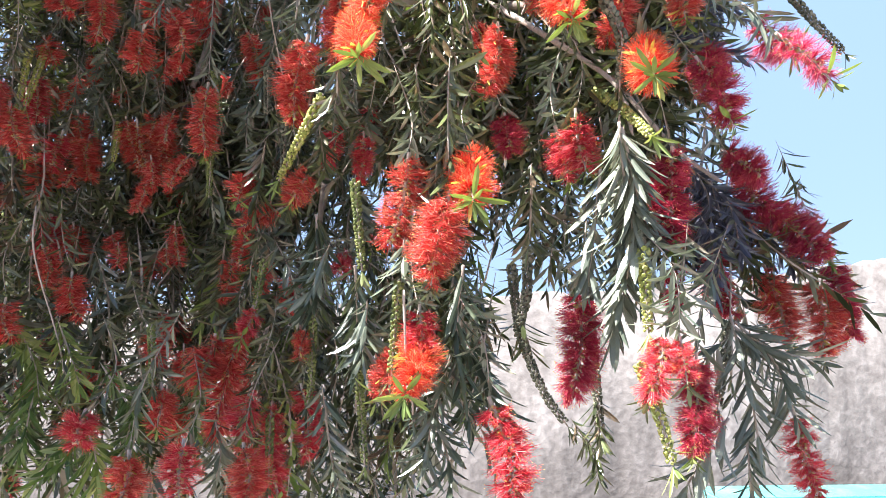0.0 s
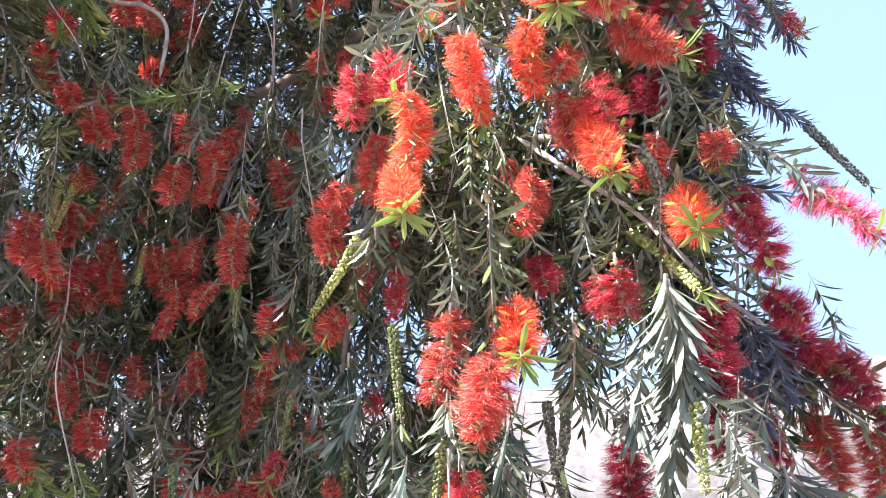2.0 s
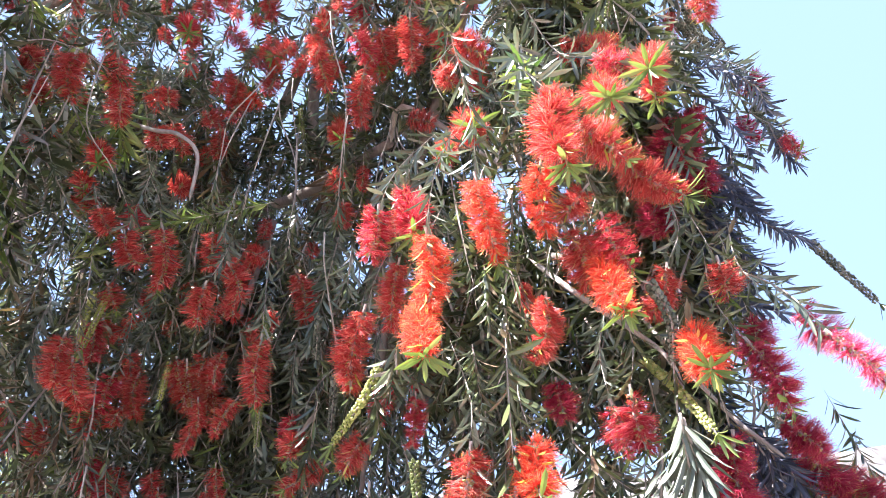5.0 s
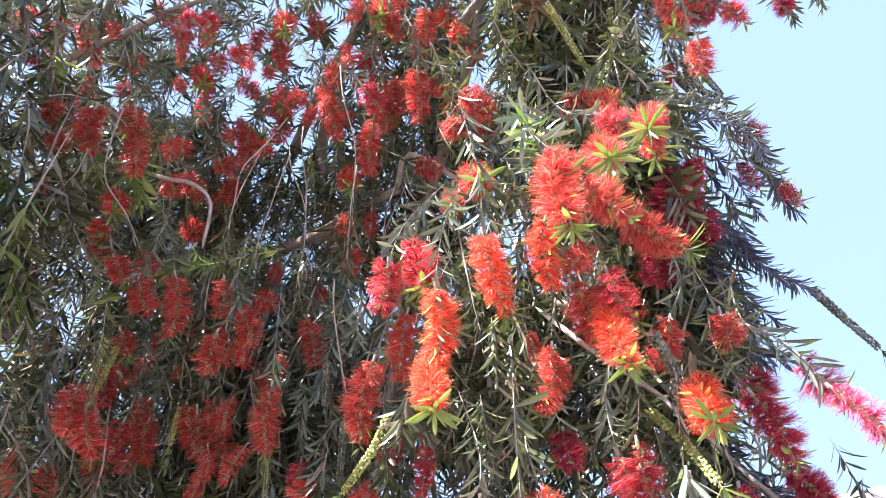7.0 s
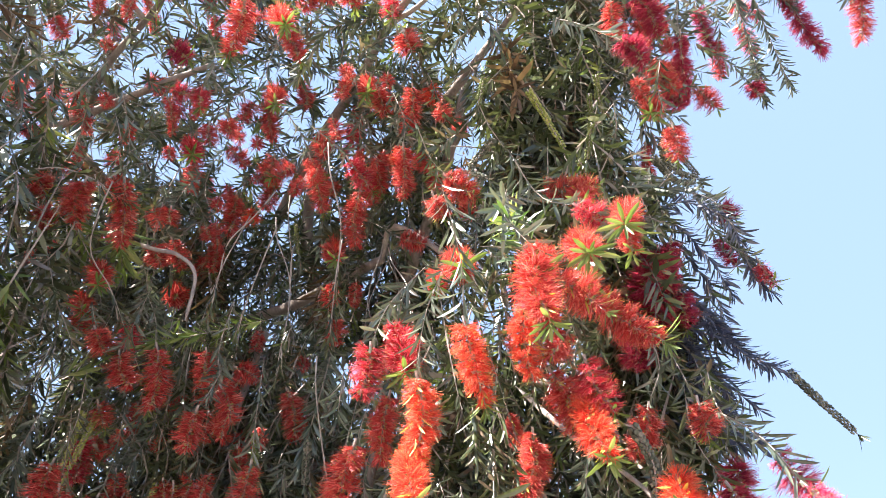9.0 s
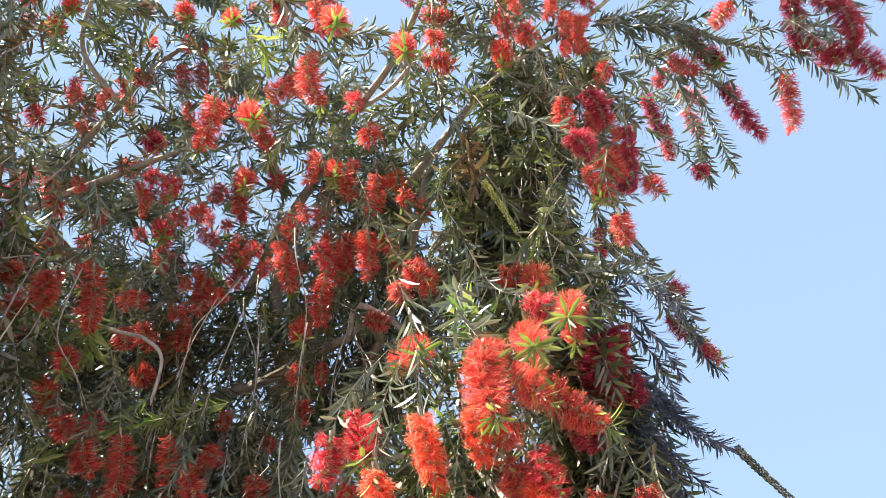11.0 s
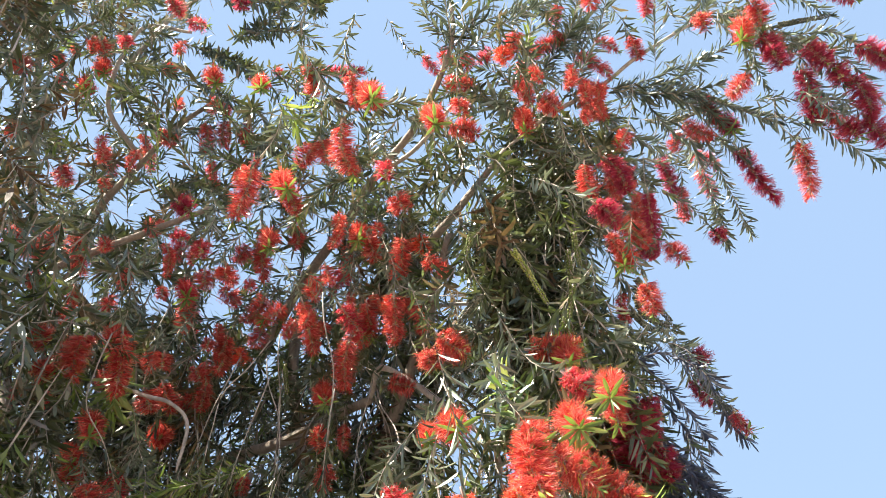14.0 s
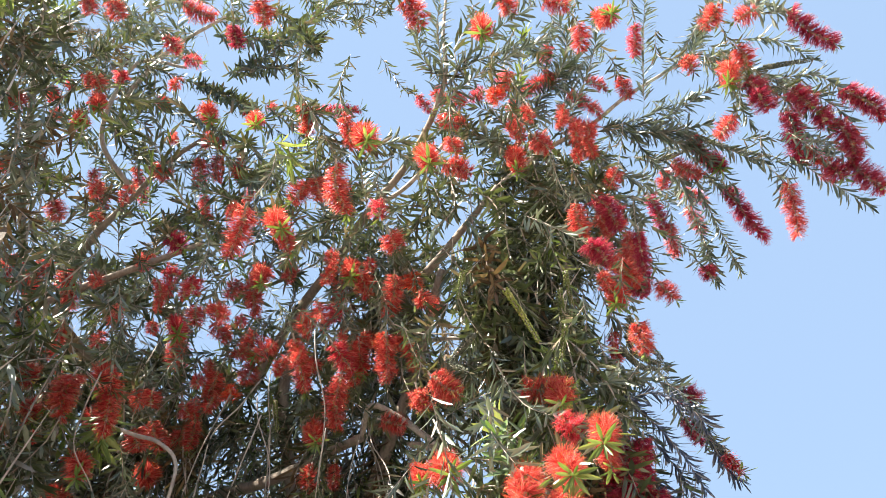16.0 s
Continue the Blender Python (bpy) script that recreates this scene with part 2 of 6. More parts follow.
def spray(geo, points, leaf, gap, rng, start=0.1, slot=0, stem=0.0016, spread=38, stem_slot=1, end=1.0, wide=0.15, thin=False):
    """A stem with leaves in a loose spiral, each one pointing towards the stem's end."""
    q, d = spline(points, 40)
    run = np.r_[0, np.cumsum(np.linalg.norm(np.diff(q, axis=0), axis=1))]
    total = run[-1]
    tube(geo, q[::5], stem * 1.3, stem * 0.6, 6 if thin else 9, 3 if thin else 4, stem_slot, thin_start=True)
    k = max(3, int(total * (end - start) / gap))
    at = (np.linspace(start, end, k) + rng.uniform(-0.4, 0.4, k) * gap / total).clip(0, 1) * total
    p = np.stack([np.interp(at, run, q[:, i]) for i in range(3)], 1)
    ax = unit(np.stack([np.interp(at, run, d[:, i]) for i in range(3)], 1))
    a, b = sides(ax)
    w = np.arange(k) * 2.4 + rng.uniform(0, 6) + rng.normal(0, 0.35, k)
    rad = np.cos(w)[:, None] * a + np.sin(w)[:, None] * b
    th = np.radians(rng.normal(spread, 9, k) * np.where(at > total * 0.93, 0.55, 1.0))[:, None]
    dr = np.cos(th) * ax + np.sin(th) * rad
    dr = unit(dr + np.array([0, 0, -0.16]))
    sd = unit(np.cross(ax, rad) + rng.normal(0, 0.35, (k, 3)))
    sd = unit(sd - dr * (sd * dr).sum(1, keepdims=True))
    size = leaf * rng.uniform(0.68, 1.12, k) * np.where(at > total * 0.9, 0.75, 1.0)
    (thin_leaves if thin else leaves)(geo, p, dr, sd, size, size * wide * rng.uniform(0.8, 1.2, k), rng.uniform(-0.05, 0.22, k), slot)
    return p, dr, sd, size


def part(name, me, parent, m=None, label=""):
    ob = new(name, me)
    ob.parent = parent
    if m is not None:
        ob.matrix_basis = m
    return tagged(ob, label) if label else ob


def along(base, direction, turn, sx, sz):
    """The pose that lays a mesh's z axis along a direction."""
    r = Vector(direction).to_track_quat("Z", "Y").to_matrix().to_4x4()
    return Matrix.Translation(base) @ r @ Matrix.Rotation(turn, 4, "Z") @ Matrix.Diagonal((sx, sx, sz, 1))


# ---- ground, wall ----
DIP = 0.4


def ground_sheet():
    g = Geo()
    rng = np.random.default_rng(3)
    x = np.r_[-2500, -600, -150, -40, np.linspace(-12, 12, 61), 40, 150, 600, 2500]
    xx, yy = np.meshgrid(x, x + 3)
    zz = np.array([[0.05 * noise.noise((a * 0.35, b * 0.35, 0)) + 0.015 * noise.noise((a * 1.7, b * 1.7, 4)) for a, b in zip(r, s)] for r, s in zip(xx, yy)])
    zz -= DIP * np.clip((yy - 3.2) / 2.4, 0, 1)
    n = len(x)
    i = np.arange(n * (n - 1)).reshape(n - 1, n)[:, :-1].ravel()
    g.add(np.stack([xx, yy, zz], -1).reshape(-1, 3), np.concatenate([np.stack([i, i + 1, i + n + 1], 1), np.stack([i, i + n + 1, i + n], 1)]))
    ob = new("ground", g.mesh("ground", [SAND], True))
    return tagged(ob, "pale dry sandy ground under the tree", "ground", kind="structure")


def mud_wall(p0, p1, low, rise, fall, thick=0.4, foot=-0.6):
    """A mud-plastered wall with a worn, uneven top and a lumpy face."""
    p0, p1 = np.array(p0, float), np.array(p1, float)
    length = np.linalg.norm(p1 - p0)
    d = (p1 - p0) / length
    nrm = np.array([-d[1], d[0]])
    n, rows = int(length / 0.06), 56
    g = Geo()
    v = []
    for i in range(n + 1):
        u = i / n
        s = u * length
        top = low + min(1.1, rise * math.exp(-s / fall)) + 0.10 * noise.noise((s * 0.8, 0, 7)) + 0.05 * noise.noise((s * 6, 3, 7)) + 0.02 * noise.noise((s * 15, 9, 7))
        base = p0 + d * s
        ring = [(foot + k / rows * (top - foot), -1) for k in range(rows + 1)] + [(top + 0.02, 0), (top, 1), (foot, 1)]
        for z, side in ring:
            off = nrm * side * thick / 2
            bump = (0.10 * noise.noise((s * 0.53, z * 0.45, 1.37)) + 0.04 * noise.noise((s * 1.71, z * 1.4 + 3.3, 2.71)) + 0.012 * noise.noise((s * 4.57, z * 4.1 + 7.7, 5.43))) * side
            v.append((base[0] + off[0] + nrm[0] * bump, base[1] + off[1] + nrm[1] * bump, z))
    m = rows + 4
    f = []
    for i in range(n):
        for k in range(m - 1):
            a, b = i * m + k, (i + 1) * m + k
            f += [(a, b, b + 1), (a, b + 1, a + 1)]
    for e in (0, n):
        c = [e * m + k for k in range(m)]
        f += [(c[0], c[k], c[k + 1]) for k in range(1, m - 1)]
    g.add(v, f)
    ob = new("wall_back", g.mesh("wall_back", [MUD_DAPPLED], True))
    return tagged(ob, "sunlit pale mud-plastered wall with a worn ragged top", "wall", kind="structure")


def teal_ledge(x, y, w, d, h, turn):
    bm = bmesh.new()
    bmesh.ops.create_cube(bm, size=1.0)
    bmesh.ops.scale(bm, vec=(w, d, h), verts=bm.verts)
    bmesh.ops.bevel(bm, geom=bm.edges[:], offset=0.02, segments=3, affect="EDGES")
    me = bpy.data.meshes.new("low_ledge")
    bm.to_mesh(me)
    bm.free()
    me.materials.append(TEAL)
    ob = new("low_ledge", me)
    ob.matrix_basis = pose(x, y, h / 2 - DIP - 0.04, 0, 0, turn)
    return tagged(ob, "low teal-painted concrete ledge along the mud wall", "ledge")


ground_sheet()
WALL_A, WALL_B = (9.08, 7.92), (-14.85, 6.0)
mud_wall(WALL_A, WALL_B, 1.65, 2.09, 4.0)
teal_ledge(4.1, 6.0, 3.7, 0.45, 0.64, math.degrees(math.atan2(WALL_B[1] - WALL_A[1], WALL_B[0] - WALL_A[0])))

# ---- the tree ----
tree = tagged(new("bottlebrush_tree"), "weeping bottlebrush tree in full bloom with scarlet flower spikes", "tree")
tree.location = (-1.2, 2.15, 0)
TREE_INV = Matrix.Translation((1.2, -2.15, 0))
OFFSET = np.array([1.2, -2.15, 0.0])


def local(points):
    return np.asarray(points, float) + OFFSET


def make_flower(length, rng, mat, dense=1.0, gaps=0.06, plain=False):
    """One brush: stamens all round a stem, longest in the middle, with small cups at their feet."""
    g = Geo()
    n = int((14500 if plain else 30000) * length * dense)
    # florets sit in a spiral, each with its own bunch of stamens
    k = max(16, int(470 * length))
    fl = rng.integers(0, k, n)
    h = (fl + 0.5) / k + rng.normal(0, 0.006, n)
    w = fl * 2.399 + rng.normal(0, 0.17, k)[fl] + rng.normal(0, 0.24, n)
    rad = np.stack([np.cos(w), np.sin(w), np.zeros(n)], 1)
    el = np.radians(rng.normal(20, 12, k)[fl] + rng.normal(0, 9, n) + 38 * np.clip(h - 0.8, 0, 1) * 5)
    d0 = unit(rad * np.cos(el)[:, None] + np.array([0, 0, 1.0]) * np.sin(el)[:, None] + rng.normal(0, 0.15, (n, 3)))
    uneven = rng.uniform(0.66, 1.1, k)[fl]
    lost = rng.random(k) < gaps
    curve = rng.uniform(-0.12, 0.12, 2)
    fullness = 0.78 + 0.3 * np.sin(np.pi * np.clip(h * 1.0, 0, 1))
    ln = 0.0265 * (0.62 + 0.46 * rng.beta(2.0, 1.6, n)) * fullness * uneven * np.where(lost[fl], 0.25, 1.0)
    p0 = np.stack([curve[0] * length * (h - h * h) * 3, curve[1] * length * (h - h * h) * 3, h * length], 1) + rad * 0.003
    bend = unit(rng.normal(0, 1, (n, 3))) * 0.3
    p1 = p0 + d0 * ln[:, None] * 0.55
    p2 = p0 + unit(d0 + bend) * ln[:, None]
    sd = unit(np.cross(d0, rng.normal(0, 1, (n, 3))))
    wd = 0.00052 if plain else 0.00031
    v = np.stack([p0 - sd * wd, p0 + sd * wd, p1 - sd * wd * 0.9, p1 + sd * wd * 0.9, p2 - sd * wd * 0.55, p2 + sd * wd * 0.55], 1)
    if plain:
        v = v[:, [0, 1, 4, 5]]
        f = np.array([(0, 1, 3), (0, 3, 2)])[None] + 4 * np.arange(n)[:, None, None]
    else:
        f = np.array([(0, 1, 3), (0, 3, 2), (2, 3, 5), (2, 5, 4)])[None] + 6 * np.arange(n)[:, None, None]
    g.add(v.reshape(-1, 3), f.reshape(-1, 3), 0)
    # anthers
    some = rng.random(n) < 0.45
    q, s2 = p2[some], sd[some]
    t2 = unit(d0[some] + bend[some])
    m = len(q)
    v = np.stack([q - s2 * 0.00045, q + s2 * 0.00045, q + t2 * 0.001], 1)
    g.add(v.reshape(-1, 3), np.arange(3 * m).reshape(-1, 3), 1)
    # cups and stem
    tube(g, [(0, 0, -0.012), (curve[0] * length * 0.75, curve[1] * length * 0.75, length * 0.5), (0, 0, length * 1.02)], 0.0022, 0.0014, 5, 5, 3)
    for i in range(k):
        a = i * 2.399
        c = np.array([math.cos(a), math.sin(a), 0.25])
        z = (i + 0.5) / k * length
        u = z / length
        base = np.array([curve[0] * length * (u - u * u) * 3, curve[1] * length * (u - u * u) * 3, z]) + c * 0.0012
        tube(g, [base, base + c * 0.0052], 0.0014, 0.0025, 2, 4, 2)
    # narrow yellow-green bracts among the stamens of fresh spikes
    m = 0 if plain else 18 if mat is GOLD else 6 if mat is RED else 0
    if m:
        a, u = np.arange(m) * 2.399 + rng.normal(0, 0.4, m), rng.uniform(0.1, 1.0, m)
        out = np.stack([np.cos(a), np.sin(a), 0 * a], 1)
        d = unit(out * 0.75 + np.array([0, 0, 1.0]) + rng.normal(0, 0.15, (m, 3)))
        ln = rng.uniform(0.020, 0.032, m)
        leaves(g, out * 0.003 + np.array([0, 0, 1.0]) * (u * length)[:, None], d, np.cross(d, out), ln, ln * 0.13, rng.uniform(0, 0.15, m), 4)
    return g.mesh("flower_spike", [mat, ANTHER, CUP, TWIG_BARK, BRACT])


LENGTHS = (0.05, 0.07, 0.09, 0.115)
flower_meshes = {}


def flower_mesh(length, mat, plain):
    near = min(LENGTHS, key=lambda a: abs(a - length))
    key = (near, mat.name, plain)
    if key not in flower_meshes:
        rng = np.random.default_rng(len(flower_meshes) + 11)
        flower_meshes[key] = [make_flower(near, rng, mat, 0.62 if mat is OLD else 0.7 if mat is ROSE else 1.2 if mat is SHADED_CRIMSON else rng.uniform(0.8, 1.05), {RED: 0.05, GOLD: 0.03, PINK: 0.2, SHADED_CRIMSON: 0.05, ROSE: 0.3, OLD: 0.3}[mat], plain) for _ in range(3)]
    return near, flower_meshes[key]


def make_tuft(rng, mat, n, size):
    """The leaves that stand out beyond a flower's tip."""
    g = Geo()
    w = np.arange(n) * 2.4 + rng.normal(0, 0.3, n)
    th = np.radians(np.linspace(84, 32, n) + rng.normal(0, 7, n))
    rad = np.stack([np.cos(w), np.sin(w), 0 * w], 1)
    d = rad * np.sin(th)[:, None] + np.array([0, 0, 1.0]) * np.cos(th)[:, None]
    s = np.stack([-np.sin(w), np.cos(w), 0 * w], 1)
    p = np.stack([0 * w, 0 * w, np.linspace(0.004, 0.020, n)], 1)
    ln = size * np.linspace(1.05, 0.5, n) * rng.uniform(0.8, 1.15, n)
    leaves(g, p, d, s, ln, ln * 0.19, rng.uniform(-0.05, 0.12, n))
    tube(g, [(0, 0, -0.015), (0, 0, 0), (0, 0, 0.012)], 0.0015, 0.001, 3, 4, 1)
    return g.mesh("leaf_tuft", [mat, TWIG_BARK])


rng_tuft = np.random.default_rng(5)
TUFTS = [make_tuft(rng_tuft, LEAF_YOUNG_SUNLIT, 13, 0.050) for i in range(6)]
SMALL_TUFTS = [make_tuft(rng_tuft, LEAF_OLIVE if i == 3 else LEAF_YOUNG_SUNLIT, 9, 0.040) for i in range(4)]


def make_shoot(rng, mat):
    """The leafy stem that carries a flower: it ends at the origin and comes from below, bending."""
    g = Geo()
    b = rng.normal(0, 0.02, 4)
    spray(g, [(b[0] * 2.2, b[1] * 2.2, -0.28), (b[2], b[3], -0.13), (0, 0, 0)], rng.uniform(0.050, 0.070), 0.0075, rng, 0.03, 0, 0.0013, 40, 1, 0.97, 0.145)
    return g.mesh("leafy_twig", [mat, TWIG_BARK])


rng_shoot = np.random.default_rng(8)
SHOOTS = [make_shoot(rng_shoot, LEAF_OLIVE if i % 3 else LEAF_GREY) for i in range(10)]
flower_rng = random.Random(21)


def flower(x, y, z, dx, dy, dz, across, mat, tuft=False):
    v = Vector((dx, dy, dz))
    length, r = v.length, flower_rng
    near, meshes = flower_mesh(min(length, 0.13), mat, y > 1.25 or z > 2.9)
    base = TREE_INV @ Vector((x, y, z))
    s = across / 0.052 * (1.2 if mat is SHADED_CRIMSON else 1.1)
    ob = part("flower_spike", r.choice(meshes), tree, along(base, v, r.uniform(0, 6.28), s, length / near))
    if mat in (GOLD, PINK, SHADED_CRIMSON, ROSE, OLD):
        tagged(ob, {GOLD: "fresh orange-red flower spike with golden tips", PINK: "rose-red flower spike past its best", SHADED_CRIMSON: "flower spike in a deep crimson that includes its shade", ROSE: "sparse magenta-pink flower spike with a pale stem", OLD: "faded sparse flower spike"}[mat])
    if tuft or r.random() < 0.7:
        tip = part("leaf_tuft", r.choice(TUFTS if tuft else SMALL_TUFTS), ob, Matrix.Translation((0, 0, near)) @ Matrix.Diagonal((1 / s, 1 / s, near / length, 1)))
    up = (v.normalized() * -0.8 + Vector((0, 0.5, 0.45))) if not tuft else (v.normalized() * -1 + Vector((0, 0.2, -0.1)))
    part("leafy_twig", r.choice(SHOOTS), tree, along(base, -up, r.uniform(0, 6.28), 0.9, r.uniform(0.65, 1.0)))


def seed_spike(points, mat):
    """A chain of cup-shaped seed capsules packed round a stem."""
    rng = np.random.default_rng(int(abs(points[0][0]) * 1e4) + 3)
    g = Geo()
    pts = local(points)
    q, d = spline(pts, 40)
    run = np.r_[0, np.cumsum(np.linalg.norm(np.diff(q, axis=0), axis=1))]
    tube(g, pts, 0.0022, 0.0014, 10, 5, 1)
    k = int(run[-1] / 0.00135)
    at = np.linspace(0.02, 0.97, k) * run[-1]
    p = np.stack([np.interp(at, run, q[:, i]) for i in range(3)], 1)
    ax = unit(np.stack([np.interp(at, run, d[:, i]) for i in range(3)], 1))
    a, b = sides(ax)
    big = {GREEN: 1.3, FRESH: 1.45, WOODY: 1.6}[mat]
    for i in range(k):
        w = i * 2.399 + rng.normal(0, 0.2)
        rad = math.cos(w) * a[i] + math.sin(w) * b[i]
        c = unit(rad + ax[i] * 0.25)
        s = big * rng.uniform(0.8, 1.15) * (1.0 - 0.35 * i / k)
        o = p[i] + rad * 0.0022 * big
        ring = []
        u, w2 = sides(c[None])
        for dist, r in ((0.0, 0.0013), (0.0022, 0.0027), (0.0042, 0.0024), (0.0032, 0.0012)):
            ring += [o + c * dist * s + r * s * (math.cos(t) * u[0] + math.sin(t) * w2[0]) for t in (0, 1.2566, 2.5133, 3.7699, 5.0265)]
        f = []
        for lv in range(3):
            for j in range(5):
                j2 = (j + 1) % 5
                f += [(lv * 5 + j, lv * 5 + j2, lv * 5 + 5 + j2), (lv * 5 + j, lv * 5 + 5 + j2, lv * 5 + 5 + j)]
        f += [(15, 16, 17), (15, 17, 18), (15, 18, 19)]
        g.add(ring, f, 0)
    # a few small leaves past the end
    n = 7
    w = np.arange(n) * 2.4
    u, w2 = sides(ax[-1:])
    rad = np.cos(w)[:, None] * u + np.sin(w)[:, None] * w2
    dr = unit(rad * 0.6 + ax[-1])
    leaves(g, np.repeat(q[-1:], n, 0), dr, np.cross(ax[-1:], rad), rng.uniform(0.02, 0.045, n), 0.005, 0.1, 2)
    label = {FRESH: "yellow-green chain of young seed capsules", GREEN: "green chain of seed capsules", WOODY: "dark woody chain of old seed capsules"}[mat]
    part("seed_spike", g.mesh("seed_spike", [mat, TWIG_BARK, LEAF_YOUNG_SUNLIT if mat is FRESH else LEAF_OLIVE], True), tree, None, label)


GREY, OLIVE, YOUNG_SUNLIT, SKY_SHEEN, LUSH, BARE = LEAF_GREY, LEAF_OLIVE, LEAF_YOUNG_SUNLIT, LEAF_SKY_SHEEN, LEAF_GREEN, TWIG_BARK


def leafy_twig(points, leaf, mat, separate=False, spread=42):
    rng = np.random.default_rng(int(abs(points[0][0] * 7 + points[-1][2]) * 1e4))
    g = Geo()
    pts = local(points)
    if mat is BARE:
        up, down = unit(pts[0] - pts[1]) + np.array([0, 0.45, 0.7]), unit(pts[-1] - pts[-2])
        end = pts[-1] + down * 0.05 + np.array([0, 0, -0.03])
        run = np.vstack([pts[0] + unit(up) * 0.10, pts, end])
        tube(g, run, 0.0021, 0.0012, 18, 6, 1, 0.12, rng)
        spray(g, np.vstack([pts[-1], (pts[-1] + end) / 2 + rng.normal(0, 0.003, 3), end + down * 0.05]), 0.05, 0.006, rng, 0.1, 0, 0.0013, 40, 1, 1.0, 0.15)
        part("twig", g.mesh("twig", [LEAF_OLIVE, TWIG_BARK], True), tree, None, "bare pale drooping twig")
        return
    leaf = max(0.05 if mat is SKY_SHEEN else 0.046, min(leaf, 0.098 if separate or mat is YOUNG_SUNLIT else 0.082) * 0.88)
    gap = max(0.0026, leaf * (0.045 if mat is SKY_SHEEN else 0.056))
    if not separate:
        spray(g, pts, leaf * (1.0 if mat is YOUNG_SUNLIT else 0.86), gap, rng, 0.04, 0, 0.002, 52 if mat is not YOUNG_SUNLIT else 48, 1, 1.0, 0.165 if mat is not YOUNG_SUNLIT else 0.15)
        part("leafy_twig", g.mesh("leafy_twig", [mat, TWIG_BARK]), tree)
        return
    hold = Geo()
    p, d, s, size = spray(hold, pts, leaf, 0.0042, rng, 0.02, 0, 0.002, spread, 1, 1.0)
    tube(g, pts, 0.0026, 0.0013, 12, 5, 0)
    silver = mat is GREY
    twig = part("leafy_twig", g.mesh("leafy_twig", [TWIG_BARK], True), tree, None, "long hanging twig with silvery grey-green leaves" if silver else "long hanging twig with dark green leaves")
    for i in range(len(p)):
        m = Matrix((Vector(d[i]), Vector(s[i]), Vector(np.cross(d[i], s[i])))).transposed().to_4x4()
        part("leaf", rng.choice(LEAF_MESHES if silver else DARK_LEAF_MESHES), twig, Matrix.Translation(p[i]) @ m @ Matrix.Scale(size[i], 4))


def make_leaf(rng, mat):
    g = Geo()
    leaves(g, [(0, 0, 0)], [(1, 0, 0)], [(0, 1, 0)], 1.0, rng.uniform(0.125, 0.16), rng.uniform(-0.05, 0.2))
    return g.mesh("leaf", [mat])


LEAF_SINGLE = plant("leaf_silvery", [(0.0, (0.085, 0.105, 0.078)), (0.5, (0.16, 0.18, 0.14)), (1.0, (0.26, 0.28, 0.22))], 0.36, 0.2, 0.7, 60, (1.0, 1.0, 0.75))
LEAF_DARK = plant("leaf_dark_green", [(0.0, (0.038, 0.054, 0.032)), (0.5, (0.070, 0.092, 0.054)), (1.0, (0.125, 0.15, 0.092))], 0.38, 0.2, 0.55, 60, (1.0, 1.0, 0.7))
for leaf_mat in (LEAF_SINGLE, LEAF_DARK):
    tree_nodes = leaf_mat.node_tree
    for node in list(tree_nodes.nodes):
        if node.type == "NEW_GEOMETRY":
            info = tree_nodes.nodes.new("ShaderNodeObjectInfo")
            target = node.outputs["Random Per Island"].links[0].to_socket
            tree_nodes.links.new(info.outputs["Random"], target)
            tree_nodes.nodes.remove(node)
rng_leaf = np.random.default_rng(17)
LEAF_MESHES = [make_leaf(rng_leaf, LEAF_SINGLE) for _ in range(8)]
DARK_LEAF_MESHES = [make_leaf(rng_leaf, LEAF_DARK) for _ in range(8)]
limb_rng = np.random.default_rng(4)


def limb(points, r0, r1, name="limb"):
    g = Geo()
    tube(g, local(points), r0, r1, 26, 10, 0, 0.06, limb_rng, name == "limb" and r0 < 0.012)
    part(name, g.mesh(name, [TWIG_BARK if r0 < 0.0125 else BARK], True), tree)


# trunk and limbs
limb([(-1.2, 2.15, -0.15), (-1.05, 2.14, 0.6), (-0.93, 2.12, 1.05), (-0.80, 2.10, 1.43), (-0.55, 2.05, 2.0)], 0.062, 0.042, "trunk")
limb([(-0.55, 2.05, 1.9), (-0.78, 2.25, 2.4), (-1.25, 2.35, 3.1), (-1.592, 2.023, 3.462)], 0.024, 0.016)
limb([(-0.55, 2.05, 1.9), (-0.5, 2.1, 2.5), (-0.62, 2.1, 3.1), (-0.57, 1.98, 3.5)], 0.030, 0.018)
limb([(-0.55, 2.05, 1.9), (-0.3, 1.9, 2.5), (-0.1, 1.7, 3.0), (0.0, 1.5, 3.3)], 0.028, 0.015)
limb([(-0.58, 2.06, 1.7), (-0.2, 1.7, 2.2), (0.088, 1.4, 2.27), (0.258, 1.286, 2.206)], 0.024, 0.006)
limb([(-0.841, 2.176, 2.753), (-0.597, 1.971, 2.737), (-0.426, 1.831, 2.758), (-0.267, 1.684, 2.761)], 0.0215, 0.0145)
limb([(-0.267, 1.684, 2.761), (-0.238, 1.6, 2.827), (-0.157, 1.57, 2.783), (-0.022, 1.519, 2.651)], 0.0095, 0.0085)
limb([(-0.122, 1.606, 2.707), (-0.014, 1.522, 2.643), (0.081, 1.45, 2.532)], 0.0108, 0.0074)
limb([(-0.783, 2.181, 3.171), (-0.597, 1.933, 3.368), (-0.391, 1.683, 3.505), (-0.261, 1.459, 3.551), (-0.114, 1.269, 3.606), (0.009, 1.1, 3.822), (0.01, 1.05, 4.065), (0.034, 1.0, 4.324)], 0.0225, 0.0042)
limb([(-0.261, 1.459, 3.551), (-0.125, 1.369, 3.579), (0.018, 1.247, 3.688)], 0.0095, 0.0062)
